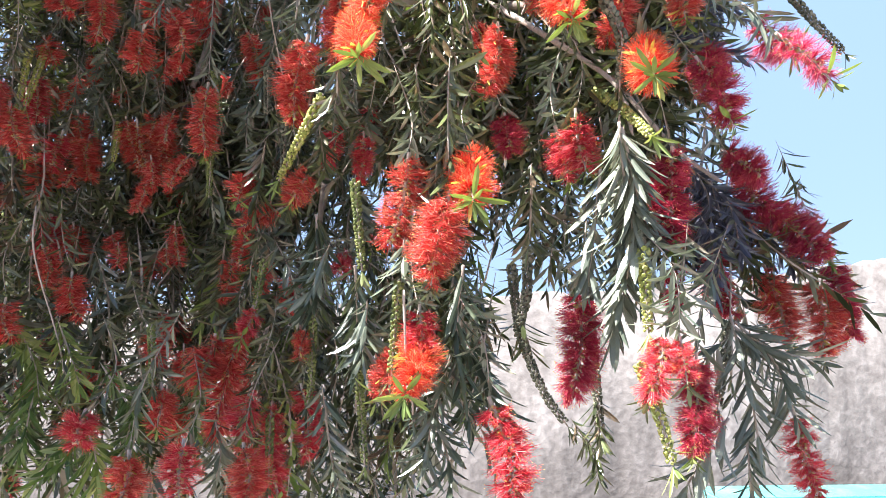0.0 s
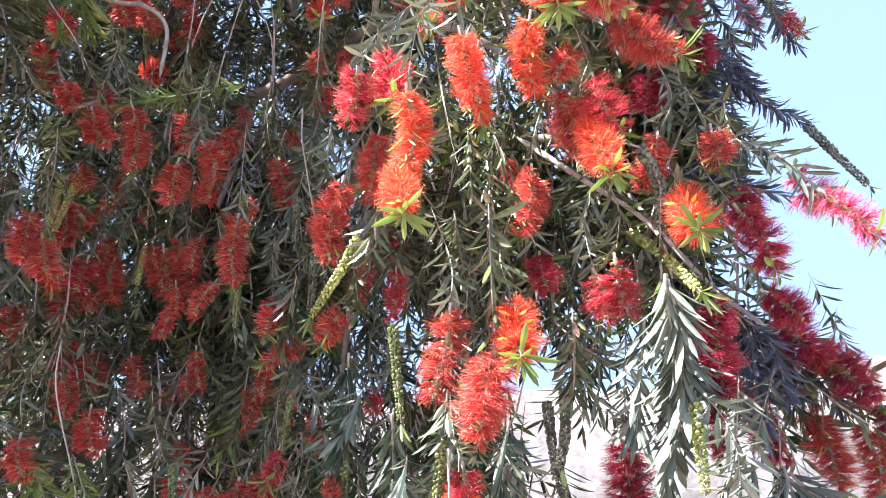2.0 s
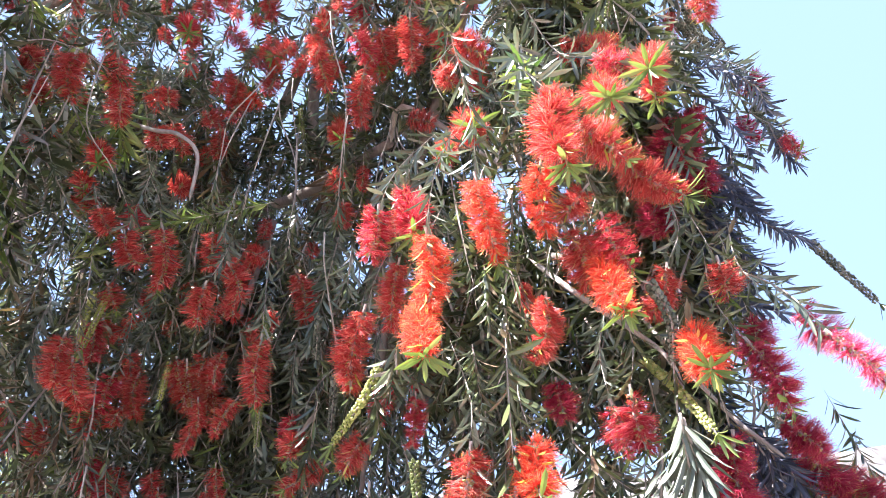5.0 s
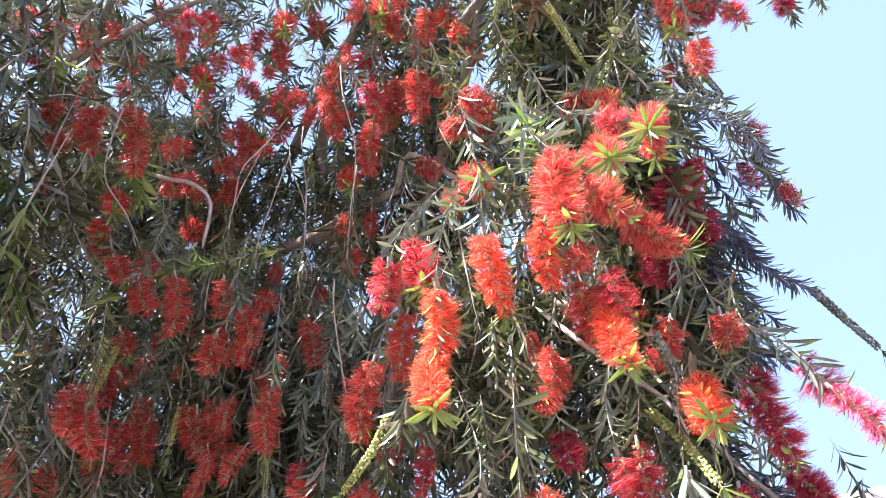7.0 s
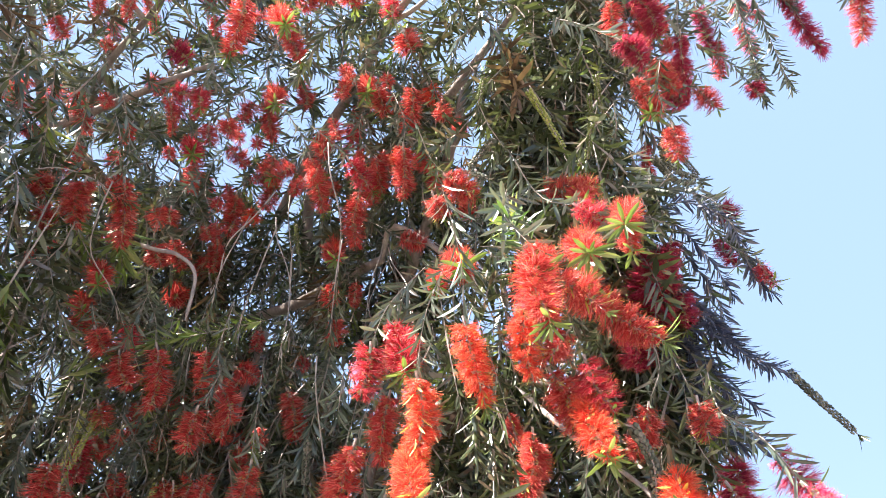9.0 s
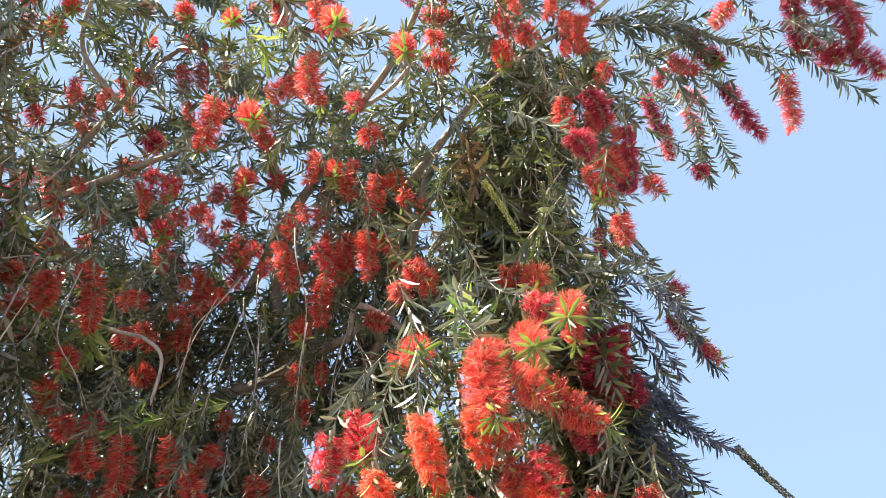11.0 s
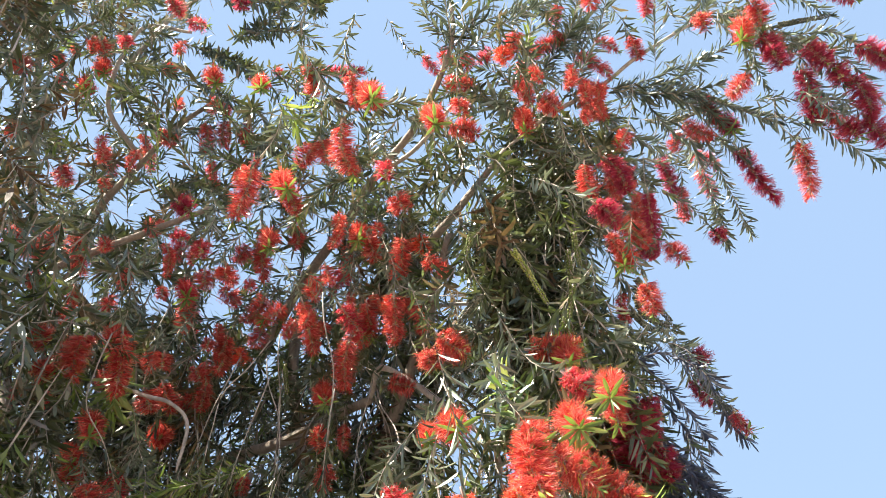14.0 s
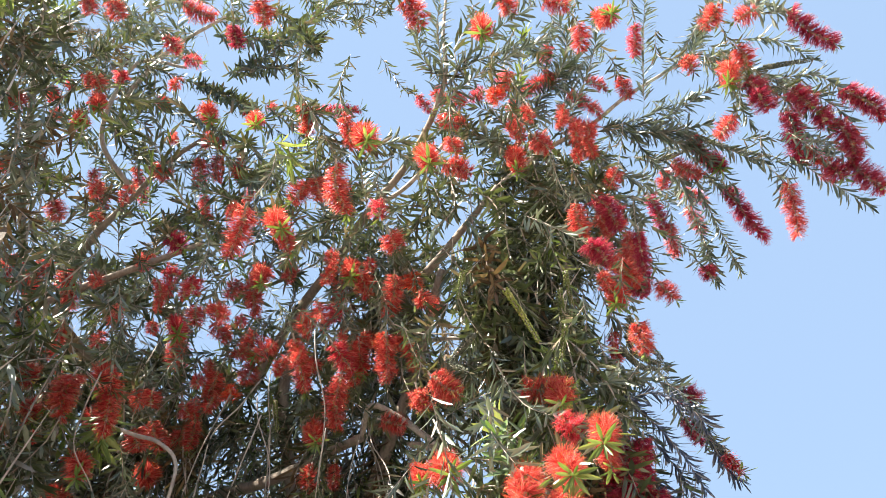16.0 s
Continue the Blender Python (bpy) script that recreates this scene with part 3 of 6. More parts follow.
limb([(-0.193, 1.904, 3.215), (-0.115, 1.709, 3.332), (0.04, 1.505, 3.426), (0.209, 1.389, 3.602)], 0.0224, 0.0105)
limb([(0.208, 1.39, 3.606), (0.377, 1.31, 3.704), (0.561, 1.25, 3.786), (0.712, 1.2, 3.9), (0.953, 1.15, 4.051), (1.04, 1.12, 4.085)], 0.0105, 0.0045)
limb([(-1.425, 1.531, 3.131), (-1.271, 1.551, 3.249), (-0.991, 1.497, 3.342), (-0.851, 1.497, 3.419)], 0.0157, 0.0086)
limb([(-1.592, 2.023, 3.462), (-1.461, 1.818, 3.66), (-1.284, 1.726, 3.881), (-1.154, 1.656, 4.019), (-0.996, 1.608, 4.131)], 0.0170, 0.0080)
limb([(-1.284, 1.726, 3.881), (-1.431, 1.574, 4.085), (-1.324, 1.43, 4.392), (-1.096, 1.424, 4.367)], 0.0120, 0.0065)
limb([(-1.39, 1.542, 4.276), (-1.189, 1.408, 4.468), (-0.946, 1.322, 4.611)], 0.0120, 0.0065)
limb([(-1.661, 2.09, 3.286), (-1.743, 1.966, 3.597), (-1.849, 1.855, 3.988), (-1.873, 1.612, 4.487), (-1.877, 1.412, 4.886)], 0.0200, 0.0120)
limb([(-1.287, 1.523, 2.241), (-1.306, 1.598, 2.362), (-1.382, 1.679, 2.652), (-1.441, 1.662, 2.847)], 0.0181, 0.0151)
limb([(-1.004, 1.489, 2.732), (-0.883, 1.459, 2.679), (-0.791, 1.406, 2.633), (-0.732, 1.406, 2.572), (-0.735, 1.41, 2.442)], 0.0063, 0.0046)
limb([(-0.681, 1.931, 2.613), (-0.705, 1.887, 2.417), (-0.72, 1.822, 2.253)], 0.0125, 0.0080)
limb([(0.258, 1.286, 2.206), (0.321, 1.161, 2.016), (0.402, 1.103, 1.876), (0.452, 1.034, 1.799)], 0.0052, 0.0032)
limb([(-0.227, 1.546, 2.243), (-0.272, 1.535, 1.941), (-0.279, 1.465, 1.756)], 0.0132, 0.0052)
limb([(0.088, 1.243, 2.216), (0.175, 1.082, 2.07), (0.289, 1.047, 1.966), (0.307, 1.02, 1.872)], 0.0060, 0.0028)
limb([(-0.126, 2.05, 3.323), (-0.045, 2.05, 3.345), (0.077, 2.05, 3.358), (0.177, 2.05, 3.342), (0.253, 2.05, 3.302)], 0.0095, 0.0070)

# flowers
flower(-0.754, 1.582, 2.065, 0.028, 0.025, -0.123, 0.067, OLD)
flower(-0.691, 1.578, 2.057, 0.016, 0.016, -0.11, 0.067, OLD)
flower(-0.909, 1.651, 2.048, 0.004, 0.007, -0.103, 0.067, RED)
flower(-0.98, 1.628, 1.837, 0.02, 0.004, -0.106, 0.067, PINK)
flower(-0.937, 1.654, 1.82, 0.017, -0.001, -0.087, 0.067, RED)
flower(-0.333, 1.319, 1.803, -0.06, -0.031, -0.04, 0.045, RED)
flower(-0.235, 1.161, 1.844, -0.025, -0.014, -0.052, 0.057, RED)
flower(-0.204, 1.259, 1.962, -0.006, 0, -0.072, 0.043, PINK)
flower(-0.045, 0.921, 1.803, -0.022, 0.002, -0.118, 0.065, OLD)
flower(0.016, 0.878, 1.741, -0.022, -0.004, -0.108, 0.067, RED)
flower(0.05, 0.924, 1.81, -0.003, -0.068, -0.069, 0.065, GOLD, True)
flower(-0.026, 0.942, 1.587, 0.001, -0.019, -0.055, 0.054, PINK)
flower(-0.032, 0.971, 1.552, -0.008, -0.084, -0.067, 0.060, GOLD, True)
flower(-0.063, 0.997, 1.533, -0.02, -0.025, -0.06, 0.042, RED)
flower(-0.422, 1.244, 1.544, -0.013, -0.029, -0.076, 0.067, RED)
flower(-0.379, 1.264, 1.56, -0.026, -0.043, -0.182, 0.067, RED)
flower(-0.331, 1.188, 1.456, -0.005, -0.03, -0.069, 0.058, PINK)
flower(-0.403, 1.459, 1.71, 0.009, -0.013, -0.064, 0.045, RED)
flower(-0.354, 1.246, 1.597, -0.007, -0.022, -0.042, 0.044, PINK)
flower(-0.245, 1.17, 1.561, 0.006, -0.02, -0.04, 0.038, RED)
flower(-0.177, 1.233, 1.704, -0.006, -0.027, -0.035, 0.038, PINK)
flower(-0.303, 1.233, 1.417, 0.025, -0.04, -0.143, 0.055, PINK)
flower(-0.254, 1.239, 1.452, 0.019, -0.031, -0.11, 0.054, PINK)
flower(-0.401, 1.072, 1.379, 0.011, -0.033, -0.077, 0.061, PINK)
flower(-0.313, 1.094, 1.371, 0.015, -0.032, -0.075, 0.061, RED)
flower(0.076, 0.955, 1.457, 0.025, -0.043, -0.12, 0.067, PINK)
flower(0.222, 1.055, 1.623, -0.015, -0.019, -0.153, 0.064, SHADED_CRIMSON)
flower(0.188, 1.031, 1.879, 0.016, -0.004, -0.07, 0.067, PINK)
flower(0.342, 0.945, 1.82, -0.001, 0.005, -0.125, 0.057, SHADED_CRIMSON)
flower(0.531, 1.145, 1.839, 0.051, -0.029, -0.081, 0.067, SHADED_CRIMSON)
flower(0.597, 1.154, 1.775, 0.053, -0.038, -0.084, 0.067, SHADED_CRIMSON)
flower(0.592, 1.197, 1.674, 0.02, -0.027, -0.121, 0.067, RED)
flower(0.653, 1.162, 1.651, 0.001, -0.02, -0.122, 0.067, RED)
flower(0.709, 1.185, 1.684, 0.011, -0.023, -0.126, 0.053, SHADED_CRIMSON)
flower(0.29, 0.857, 1.558, -0.023, -0.016, -0.07, 0.046, PINK)
flower(0.311, 0.852, 1.551, -0.002, -0.021, -0.041, 0.038, PINK)
flower(0.384, 0.997, 1.52, -0.018, -0.027, -0.122, 0.054, SHADED_CRIMSON)
flower(0.573, 1.085, 1.428, 0.008, -0.048, -0.118, 0.054, PINK)
flower(0.444, 1.226, 1.686, -0.012, -0.011, -0.084, 0.038, SHADED_CRIMSON)
flower(0.489, 1.158, 1.715, 0.01, -0.016, -0.119, 0.056, SHADED_CRIMSON)
flower(-0.896, 1.324, 2.018, 0.02, 0.018, -0.092, 0.067, RED)
flower(-0.923, 1.404, 1.616, 0.023, -0.007, -0.077, 0.061, RED)
flower(-0.918, 1.503, 1.743, 0.018, -0.004, -0.078, 0.061, RED)
flower(-0.792, 1.416, 1.672, 0.024, -0.005, -0.085, 0.063, RED)
flower(-0.559, 1.288, 1.548, 0.024, -0.012, -0.053, 0.054, RED)
flower(-0.522, 1.26, 1.449, 0.008, -0.024, -0.054, 0.053, RED)
flower(-0.594, 1.133, 1.417, 0.006, -0.025, -0.042, 0.061, PINK)
flower(-0.481, 1.056, 1.364, 0.007, -0.032, -0.059, 0.060, RED)
flower(-0.725, 1.765, 1.595, 0.037, -0.006, -0.074, 0.067, RED)
flower(-1.052, 1.652, 1.996, 0.016, 0.011, -0.101, 0.067, RED)
flower(-0.944, 1.587, 2.037, -0.011, -0.006, -0.088, 0.067, PINK)
flower(-1.297, 1.497, 3.3, 0.029, 0.082, -0.099, 0.067, RED)
flower(-1.294, 1.328, 3.015, 0.041, 0.022, -0.02, 0.067, RED)
flower(-1.468, 1.482, 3.34, -0.025, 0.032, -0.089, 0.067, RED)
flower(-1.117, 1.212, 2.757, 0.03, 0.018, -0.031, 0.067, RED)
flower(-0.909, 1.269, 2.776, -0.005, 0.07, -0.145, 0.067, RED, True)
flower(-1.137, 2.253, 3.487, -0.019, 0.115, -0.22, 0.067, RED)
flower(-0.896, 1.613, 3.117, -0.016, 0.047, -0.107, 0.065, RED)
flower(-0.834, 1.774, 2.868, -0.009, 0.019, -0.082, 0.064, RED)
flower(-0.805, 1.64, 3.171, 0.053, 0.033, -0.046, 0.067, RED)
flower(-0.662, 1.547, 3.324, 0.004, 0.084, -0.123, 0.067, RED)
flower(-0.591, 1.625, 3.459, 0.023, 0.051, -0.074, 0.067, RED)
flower(-0.702, 1.529, 3.273, -0.031, 0.013, -0.058, 0.067, RED)
flower(-0.795, 1.439, 3.105, 0.004, 0.018, -0.05, 0.067, RED)
flower(-0.661, 1.678, 3.162, -0.06, 0.021, -0.088, 0.067, RED, True)
flower(-0.555, 1.556, 3.041, -0.048, -0.005, -0.046, 0.067, RED, True)
flower(-0.476, 1.453, 2.99, 0.036, 0.083, -0.134, 0.067, RED, True)
flower(-0.665, 1.732, 3.061, -0.025, 0.01, -0.061, 0.067, RED)
flower(-0.771, 1.688, 3.01, -0.016, 0.017, -0.07, 0.067, RED)
flower(-0.775, 1.718, 2.964, -0.018, 0.015, -0.072, 0.067, RED)
flower(-0.317, 1.463, 2.872, -0.014, 0.066, -0.14, 0.067, RED)
flower(-0.269, 1.418, 2.956, 0.015, 0.039, -0.081, 0.067, RED, True)
flower(-0.181, 1.301, 2.908, 0.003, 0.063, -0.114, 0.067, RED)
flower(-0.38, 1.664, 3.374, 0.011, 0.052, -0.086, 0.058, RED)
flower(-0.275, 1.374, 3.191, 0.022, 0.037, -0.064, 0.067, RED)
flower(-0.162, 1.298, 3.124, -0.019, 0.067, -0.103, 0.064, RED)
flower(-0.404, 1.587, 2.772, 0.016, -0.049, -0.081, 0.067, RED, True)
flower(-0.198, 1.506, 2.739, 0.065, -0.004, -0.023, 0.067, RED)
flower(-0.908, 1.392, 3.205, 0.043, 0.004, -0.012, 0.067, PINK)
flower(-0.91, 1.49, 3.233, -0.021, 0.001, -0.044, 0.067, PINK)
flower(-0.909, 1.6, 2.787, 0.03, 0.034, -0.074, 0.067, RED)
flower(-0.949, 1.177, 2.718, -0.015, 0.033, -0.1, 0.067, RED)
flower(-1.07, 1.21, 2.662, 0.022, 0.016, -0.039, 0.065, RED)
flower(-0.909, 1.504, 2.72, 0.021, 0.019, -0.055, 0.067, RED)
flower(-1.02, 1.932, 2.775, 0.032, -0.059, -0.056, 0.085, RED)
flower(-0.03, 1.032, 2.428, -0.001, -0.065, -0.058, 0.064, RED, True)
flower(-0.088, 1.234, 2.483, 0.004, -0.066, -0.056, 0.054, RED, True)
flower(-0.343, 1.379, 2.927, 0.062, 0.039, -0.07, 0.066, PINK)
flower(-1.02, 1.421, 2.476, 0.006, -0.003, -0.044, 0.067, RED)
flower(-0.945, 1.382, 2.409, 0.027, 0.014, -0.052, 0.067, RED)
flower(-0.954, 1.542, 2.497, 0.017, 0.017, -0.073, 0.067, PINK)
flower(-0.875, 1.398, 2.349, 0.033, 0.022, -0.073, 0.067, RED)
flower(-0.807, 1.432, 2.377, 0.001, 0.029, -0.142, 0.067, RED)
flower(-0.705, 1.501, 2.392, -0.002, 0.011, -0.091, 0.067, RED)
flower(-0.64, 1.58, 2.372, 0.053, 0.005, -0.024, 0.058, RED)
flower(-0.503, 1.607, 2.314, 0.029, 0.022, -0.121, 0.067, RED)
flower(-0.605, 1.385, 2.256, 0.029, 0.01, -0.068, 0.064, RED)
flower(-0.627, 1.318, 2.187, -0.007, 0, -0.085, 0.067, RED)
flower(-0.971, 1.534, 2.26, 0.023, 0.005, -0.051, 0.067, RED)
flower(-0.497, 1.35, 2.07, -0.001, 0.003, -0.134, 0.067, RED)
flower(-0.233, 1.098, 2.06, -0.019, 0.005, -0.138, 0.067, RED)
flower(-0.172, 1.102, 2.155, -0.013, 0.013, -0.118, 0.053, RED)
flower(-0.385, 1.597, 2.521, 0.003, 0.007, -0.064, 0.059, RED)
flower(-0.2, 0.981, 2.211, -0.015, 0.009, -0.083, 0.061, PINK)
flower(-0.154, 1.035, 2.273, 0.018, -0.048, -0.099, 0.067, PINK, True)
flower(-0.109, 0.872, 2.119, 0.003, 0.016, -0.111, 0.059, GOLD)
flower(-0.111, 0.911, 2.016, 0.004, -0.065, -0.084, 0.058, GOLD, True)
flower(-0.029, 0.873, 2.213, 0.029, 0.027, -0.119, 0.059, GOLD, True)
flower(-0.058, 1.032, 2.623, 0.053, 0.006, -0.041, 0.067, RED)
flower(-0.092, 1.187, 2.677, 0.02, 0.011, -0.049, 0.061, RED)
flower(0.08, 0.74, 2.279, 0.006, -0.032, -0.121, 0.067, RED, True)
flower(0.078, 0.877, 2.244, 0.005, 0.027, -0.111, 0.053, GOLD)
flower(0.118, 0.784, 2.25, 0.057, -0.009, -0.05, 0.064, RED)
flower(0.204, 0.896, 2.273, 0.09, -0.011, -0.081, 0.067, RED, True)
flower(0.152, 1.052, 2.595, 0.095, -0.036, -0.013, 0.067, RED)
flower(0.18, 0.86, 2.434, 0.034, -0.008, -0.036, 0.067, PINK)
flower(0.248, 0.838, 2.415, -0.014, -0.06, -0.063, 0.05, RED, True)
flower(0.148, 0.907, 2.21, -0.031, 0.002, -0.04, 0.053, RED)
flower(0.12, 0.946, 2.149, 0.035, 0.003, -0.089, 0.067, RED)
flower(0.176, 0.91, 2.16, 0.032, 0, -0.079, 0.067, PINK)
flower(0.176, 0.939, 2.116, 0.009, -0.057, -0.111, 0.062, GOLD, True)
flower(0.293, 1.002, 2.105, -0.029, 0.01, -0.077, 0.052, RED)
flower(0.096, 1.079, 2.078, -0.022, 0.009, -0.111, 0.059, RED)
flower(0.064, 1.194, 2.147, 0.015, -0.005, -0.057, 0.038, RED)
flower(0.114, 1.119, 1.932, 0.008, -0.013, -0.06, 0.051, SHADED_CRIMSON)
flower(0.213, 0.995, 1.895, 0.008, -0.014, -0.078, 0.059, PINK)
flower(0.378, 0.986, 2.109, 0.003, -0.007, -0.052, 0.058, RED)
flower(0.3, 0.924, 1.975, -0.012, -0.071, -0.065, 0.065, GOLD, True)
flower(0.453, 0.902, 1.998, 0.027, -0.025, -0.049, 0.061, ROSE)
flower(0.445, 0.818, 1.941, 0.033, -0.031, -0.06, 0.048, ROSE)
flower(0.432, 1.025, 2.015, 0.001, -0.013, -0.043, 0.054, SHADED_CRIMSON)
flower(0.386, 0.943, 1.96, 0.031, -0.021, -0.088, 0.057, SHADED_CRIMSON)
flower(0.475, 1.069, 1.858, 0.037, -0.035, -0.046, 0.055, SHADED_CRIMSON)
flower(0.413, 1.233, 2.561, 0.058, -0.012, -0.057, 0.048, SHADED_CRIMSON)
flower(0.384, 1.12, 2.449, -0.019, 0.028, -0.092, 0.076, SHADED_CRIMSON)
flower(0.331, 1.12, 2.293, -0.002, 0.005, -0.071, 0.065, SHADED_CRIMSON)
flower(0.734, 1.552, 2.749, 0.04, 0.002, -0.078, 0.050, SHADED_CRIMSON)
flower(0.7, 1.277, 2.537, 0.018, -0.004, -0.054, 0.048, PINK)
flower(0.483, 1.102, 2.813, 0.01, 0.027, -0.068, 0.061, RED)
flower(0.491, 1.317, 2.919, 0.013, 0.036, -0.084, 0.040, RED)
flower(0.557, 1.247, 3.067, 0.031, 0.008, -0.053, 0.065, SHADED_CRIMSON)
flower(0.622, 1.202, 3.019, 0.031, 0.005, -0.053, 0.063, RED)
flower(0.926, 1.486, 3.291, 0.02, -0.004, -0.04, 0.058, SHADED_CRIMSON)
flower(-0.912, 1.302, 2.069, -0.001, -0.003, -0.103, 0.067, RED)
flower(-1.025, 1.598, 2.182, 0.005, 0.004, -0.104, 0.067, PINK)
flower(-0.936, 1.638, 2.106, 0.03, 0.015, -0.13, 0.067, RED)
flower(-0.784, 1.587, 2.073, 0.037, 0.013, -0.118, 0.067, OLD)
flower(-0.702, 1.583, 2.057, 0.011, -0.001, -0.105, 0.063, OLD)
flower(-1.236, 1.625, 1.981, 0.022, 0.004, -0.118, 0.067, RED)
flower(-1.166, 1.675, 1.944, 0.011, -0.008, -0.085, 0.067, RED)
flower(-0.144, 1.193, 1.919, -0.003, -0.011, -0.084, 0.043, PINK)
flower(-0.382, 1.278, 1.865, -0.009, -0.019, -0.043, 0.055, RED)
flower(-1.402, 1.64, 2.43, 0.008, 0.011, -0.083, 0.067, RED)
flower(0.382, 1.125, 2.482, -0.004, 0.019, -0.091, 0.050, SHADED_CRIMSON)
flower(0.436, 1.12, 2.508, -0.007, 0.026, -0.103, 0.050, SHADED_CRIMSON)
flower(0.399, 1.157, 2.396, 0.001, 0.009, -0.084, 0.050, SHADED_CRIMSON)
flower(0.45, 1.163, 2.398, 0.001, 0.003, -0.067, 0.050, SHADED_CRIMSON)
flower(-1.147, 0.91, 4.023, 0.033, 0.044, -0.034, 0.067, RED)
flower(-1.311, 0.996, 4.169, 0.019, 0.027, -0.03, 0.067, RED)
flower(-0.875, 0.879, 3.959, 0.093, 0.042, -0.015, 0.067, RED)
flower(-0.547, 0.708, 3.685, 0.006, 0.044, -0.048, 0.066, RED)
flower(-0.765, 1.035, 4.078, 0.019, 0.05, -0.05, 0.060, SHADED_CRIMSON)
flower(-1.013, 1.078, 4.066, 0.032, 0.04, -0.037, 0.067, PINK)
flower(-0.967, 1.162, 4.065, 0.051, 0.011, -0.012, 0.067, PINK)
flower(-1.298, 1.211, 4.002, 0.018, 0.026, -0.035, 0.067, RED)
flower(-1.281, 1.244, 3.929, 0.037, -0.015, -0.089, 0.067, RED, True)
flower(-1.4, 1.352, 3.953, 0.036, -0.021, -0.085, 0.067, RED, True)
flower(-1.277, 1.647, 4.433, 0.034, -0.021, -0.086, 0.067, RED, True)
flower(-0.863, 1.258, 3.86, 0.029, -0.031, -0.081, 0.067, RED, True)
flower(-0.658, 1.166, 3.716, 0.025, -0.034, -0.081, 0.058, RED, True)
flower(-0.918, 1.549, 4.044, 0.006, 0.01, -0.043, 0.061, RED)
flower(-0.99, 1.566, 3.939, -0.002, 0.07, -0.096, 0.067, RED)
flower(-0.938, 1.614, 4.009, 0.002, 0.065, -0.088, 0.067, RED)
flower(-0.85, 1.649, 4.023, 0.02, -0.001, -0.116, 0.067, RED, True)
flower(-1.427, 1.059, 3.68, 0.038, 0.021, -0.017, 0.067, RED)
flower(-1.413, 1.164, 3.495, 0.027, 0.028, -0.035, 0.067, RED)
flower(-1.455, 1.634, 3.453, -0.033, 0.026, -0.099, 0.067, RED)
flower(-1.473, 1.518, 3.249, 0.073, 0.016, 0.012, 0.067, RED)
flower(-1.393, 1.832, 4.169, 0.028, 0.111, -0.123, 0.067, RED)
flower(-1.087, 1.451, 3.748, 0.049, 0.014, -0.016, 0.067, RED)
flower(-1.53, 1.873, 4.042, 0.019, 0.036, -0.055, 0.067, RED)
flower(-1.329, 1.341, 3.477, 0.027, 0.034, -0.047, 0.067, RED)
flower(-1.434, 1.739, 3.804, 0.019, 0.02, -0.04, 0.059, RED)
flower(-0.919, 1.552, 3.713, 0.012, 0.063, -0.092, 0.052, RED)
flower(-0.833, 1.198, 3.189, 0.035, 0.01, -0.026, 0.066, SHADED_CRIMSON)
flower(-0.517, 0.879, 3.016, -0.035, 0.056, -0.108, 0.067, RED, True)
flower(-0.504, 1.137, 3.191, 0.038, 0.04, -0.065, 0.058, RED)
flower(-0.41, 0.855, 3.388, 0.011, 0.05, -0.063, 0.053, RED, True)
flower(-0.394, 0.95, 3.483, 0.123, -0.004, -0.004, 0.039, PINK)
flower(-0.279, 0.755, 3.216, 0.018, 0.043, -0.059, 0.047, RED)
flower(-0.234, 0.766, 3.173, 0.019, -0.038, -0.081, 0.066, RED, True)
flower(-0.442, 1.189, 3.41, -0.041, 0.019, -0.057, 0.067, RED, True)
flower(-0.399, 1.062, 3.305, 0.018, 0.03, -0.053, 0.062, RED)
flower(-0.298, 0.846, 3.136, 0.024, 0.072, -0.096, 0.067, RED, True)
flower(-0.068, 0.936, 3.279, 0.008, -0.039, -0.083, 0.067, RED, True)
flower(-0.008, 1.062, 3.369, 0.077, 0.002, -0.035, 0.067, RED)
flower(-0.084, 1.064, 3.708, 0.038, 0.025, -0.044, 0.047, PINK)
flower(-0.126, 0.612, 3.528, 0.041, 0.042, -0.047, 0.067, RED)
flower(0.103, 0.772, 3.682, -0.004, -0.024, -0.089, 0.067, RED, True)
flower(0.187, 0.779, 3.833, 0.019, 0.017, -0.037, 0.067, RED)
flower(0.315, 0.778, 3.835, 0.068, -0.003, -0.037, 0.067, RED)
flower(0.437, 0.847, 3.803, 0.008, 0.048, -0.056, 0.064, RED)
flower(0.498, 0.809, 3.803, 0.011, -0.053, -0.079, 0.067, RED, True)
flower(0.256, 1.131, 3.955, -0.017, 0.057, -0.062, 0.067, RED)
flower(0.44, 1.164, 4.177, -0.009, 0.045, -0.051, 0.053, RED)
flower(0.403, 1.177, 3.969, -0.086, 0.041, -0.035, 0.067, RED, True)
flower(0.554, 1.166, 3.957, 0.066, 0.007, -0.052, 0.050, RED)
flower(0.473, 1.166, 3.868, 0.112, 0.029, -0.084, 0.057, RED)
flower(0.073, 1.156, 3.673, -0.084, -0.021, -0.002, 0.067, RED)
flower(0.02, 1.177, 3.826, -0.042, -0.034, 0.004, 0.063, RED)
flower(0.272, 1.224, 3.907, 0.042, 0.05, -0.072, 0.067, RED)
flower(0.252, 1.192, 3.734, 0.039, 0.029, -0.058, 0.067, RED)
flower(0.271, 1.002, 3.434, 0.043, 0.01, -0.046, 0.067, RED)
flower(0.467, 1.212, 3.771, 0.094, -0.008, -0.05, 0.060, RED)
flower(0.468, 1.203, 3.657, 0.067, 0.019, -0.067, 0.067, RED)
flower(0.231, 1.169, 3.553, 0.007, -0.014, -0.108, 0.067, RED, True)
flower(0.05, 1.148, 3.837, 0.02, 0.019, -0.04, 0.059, RED)
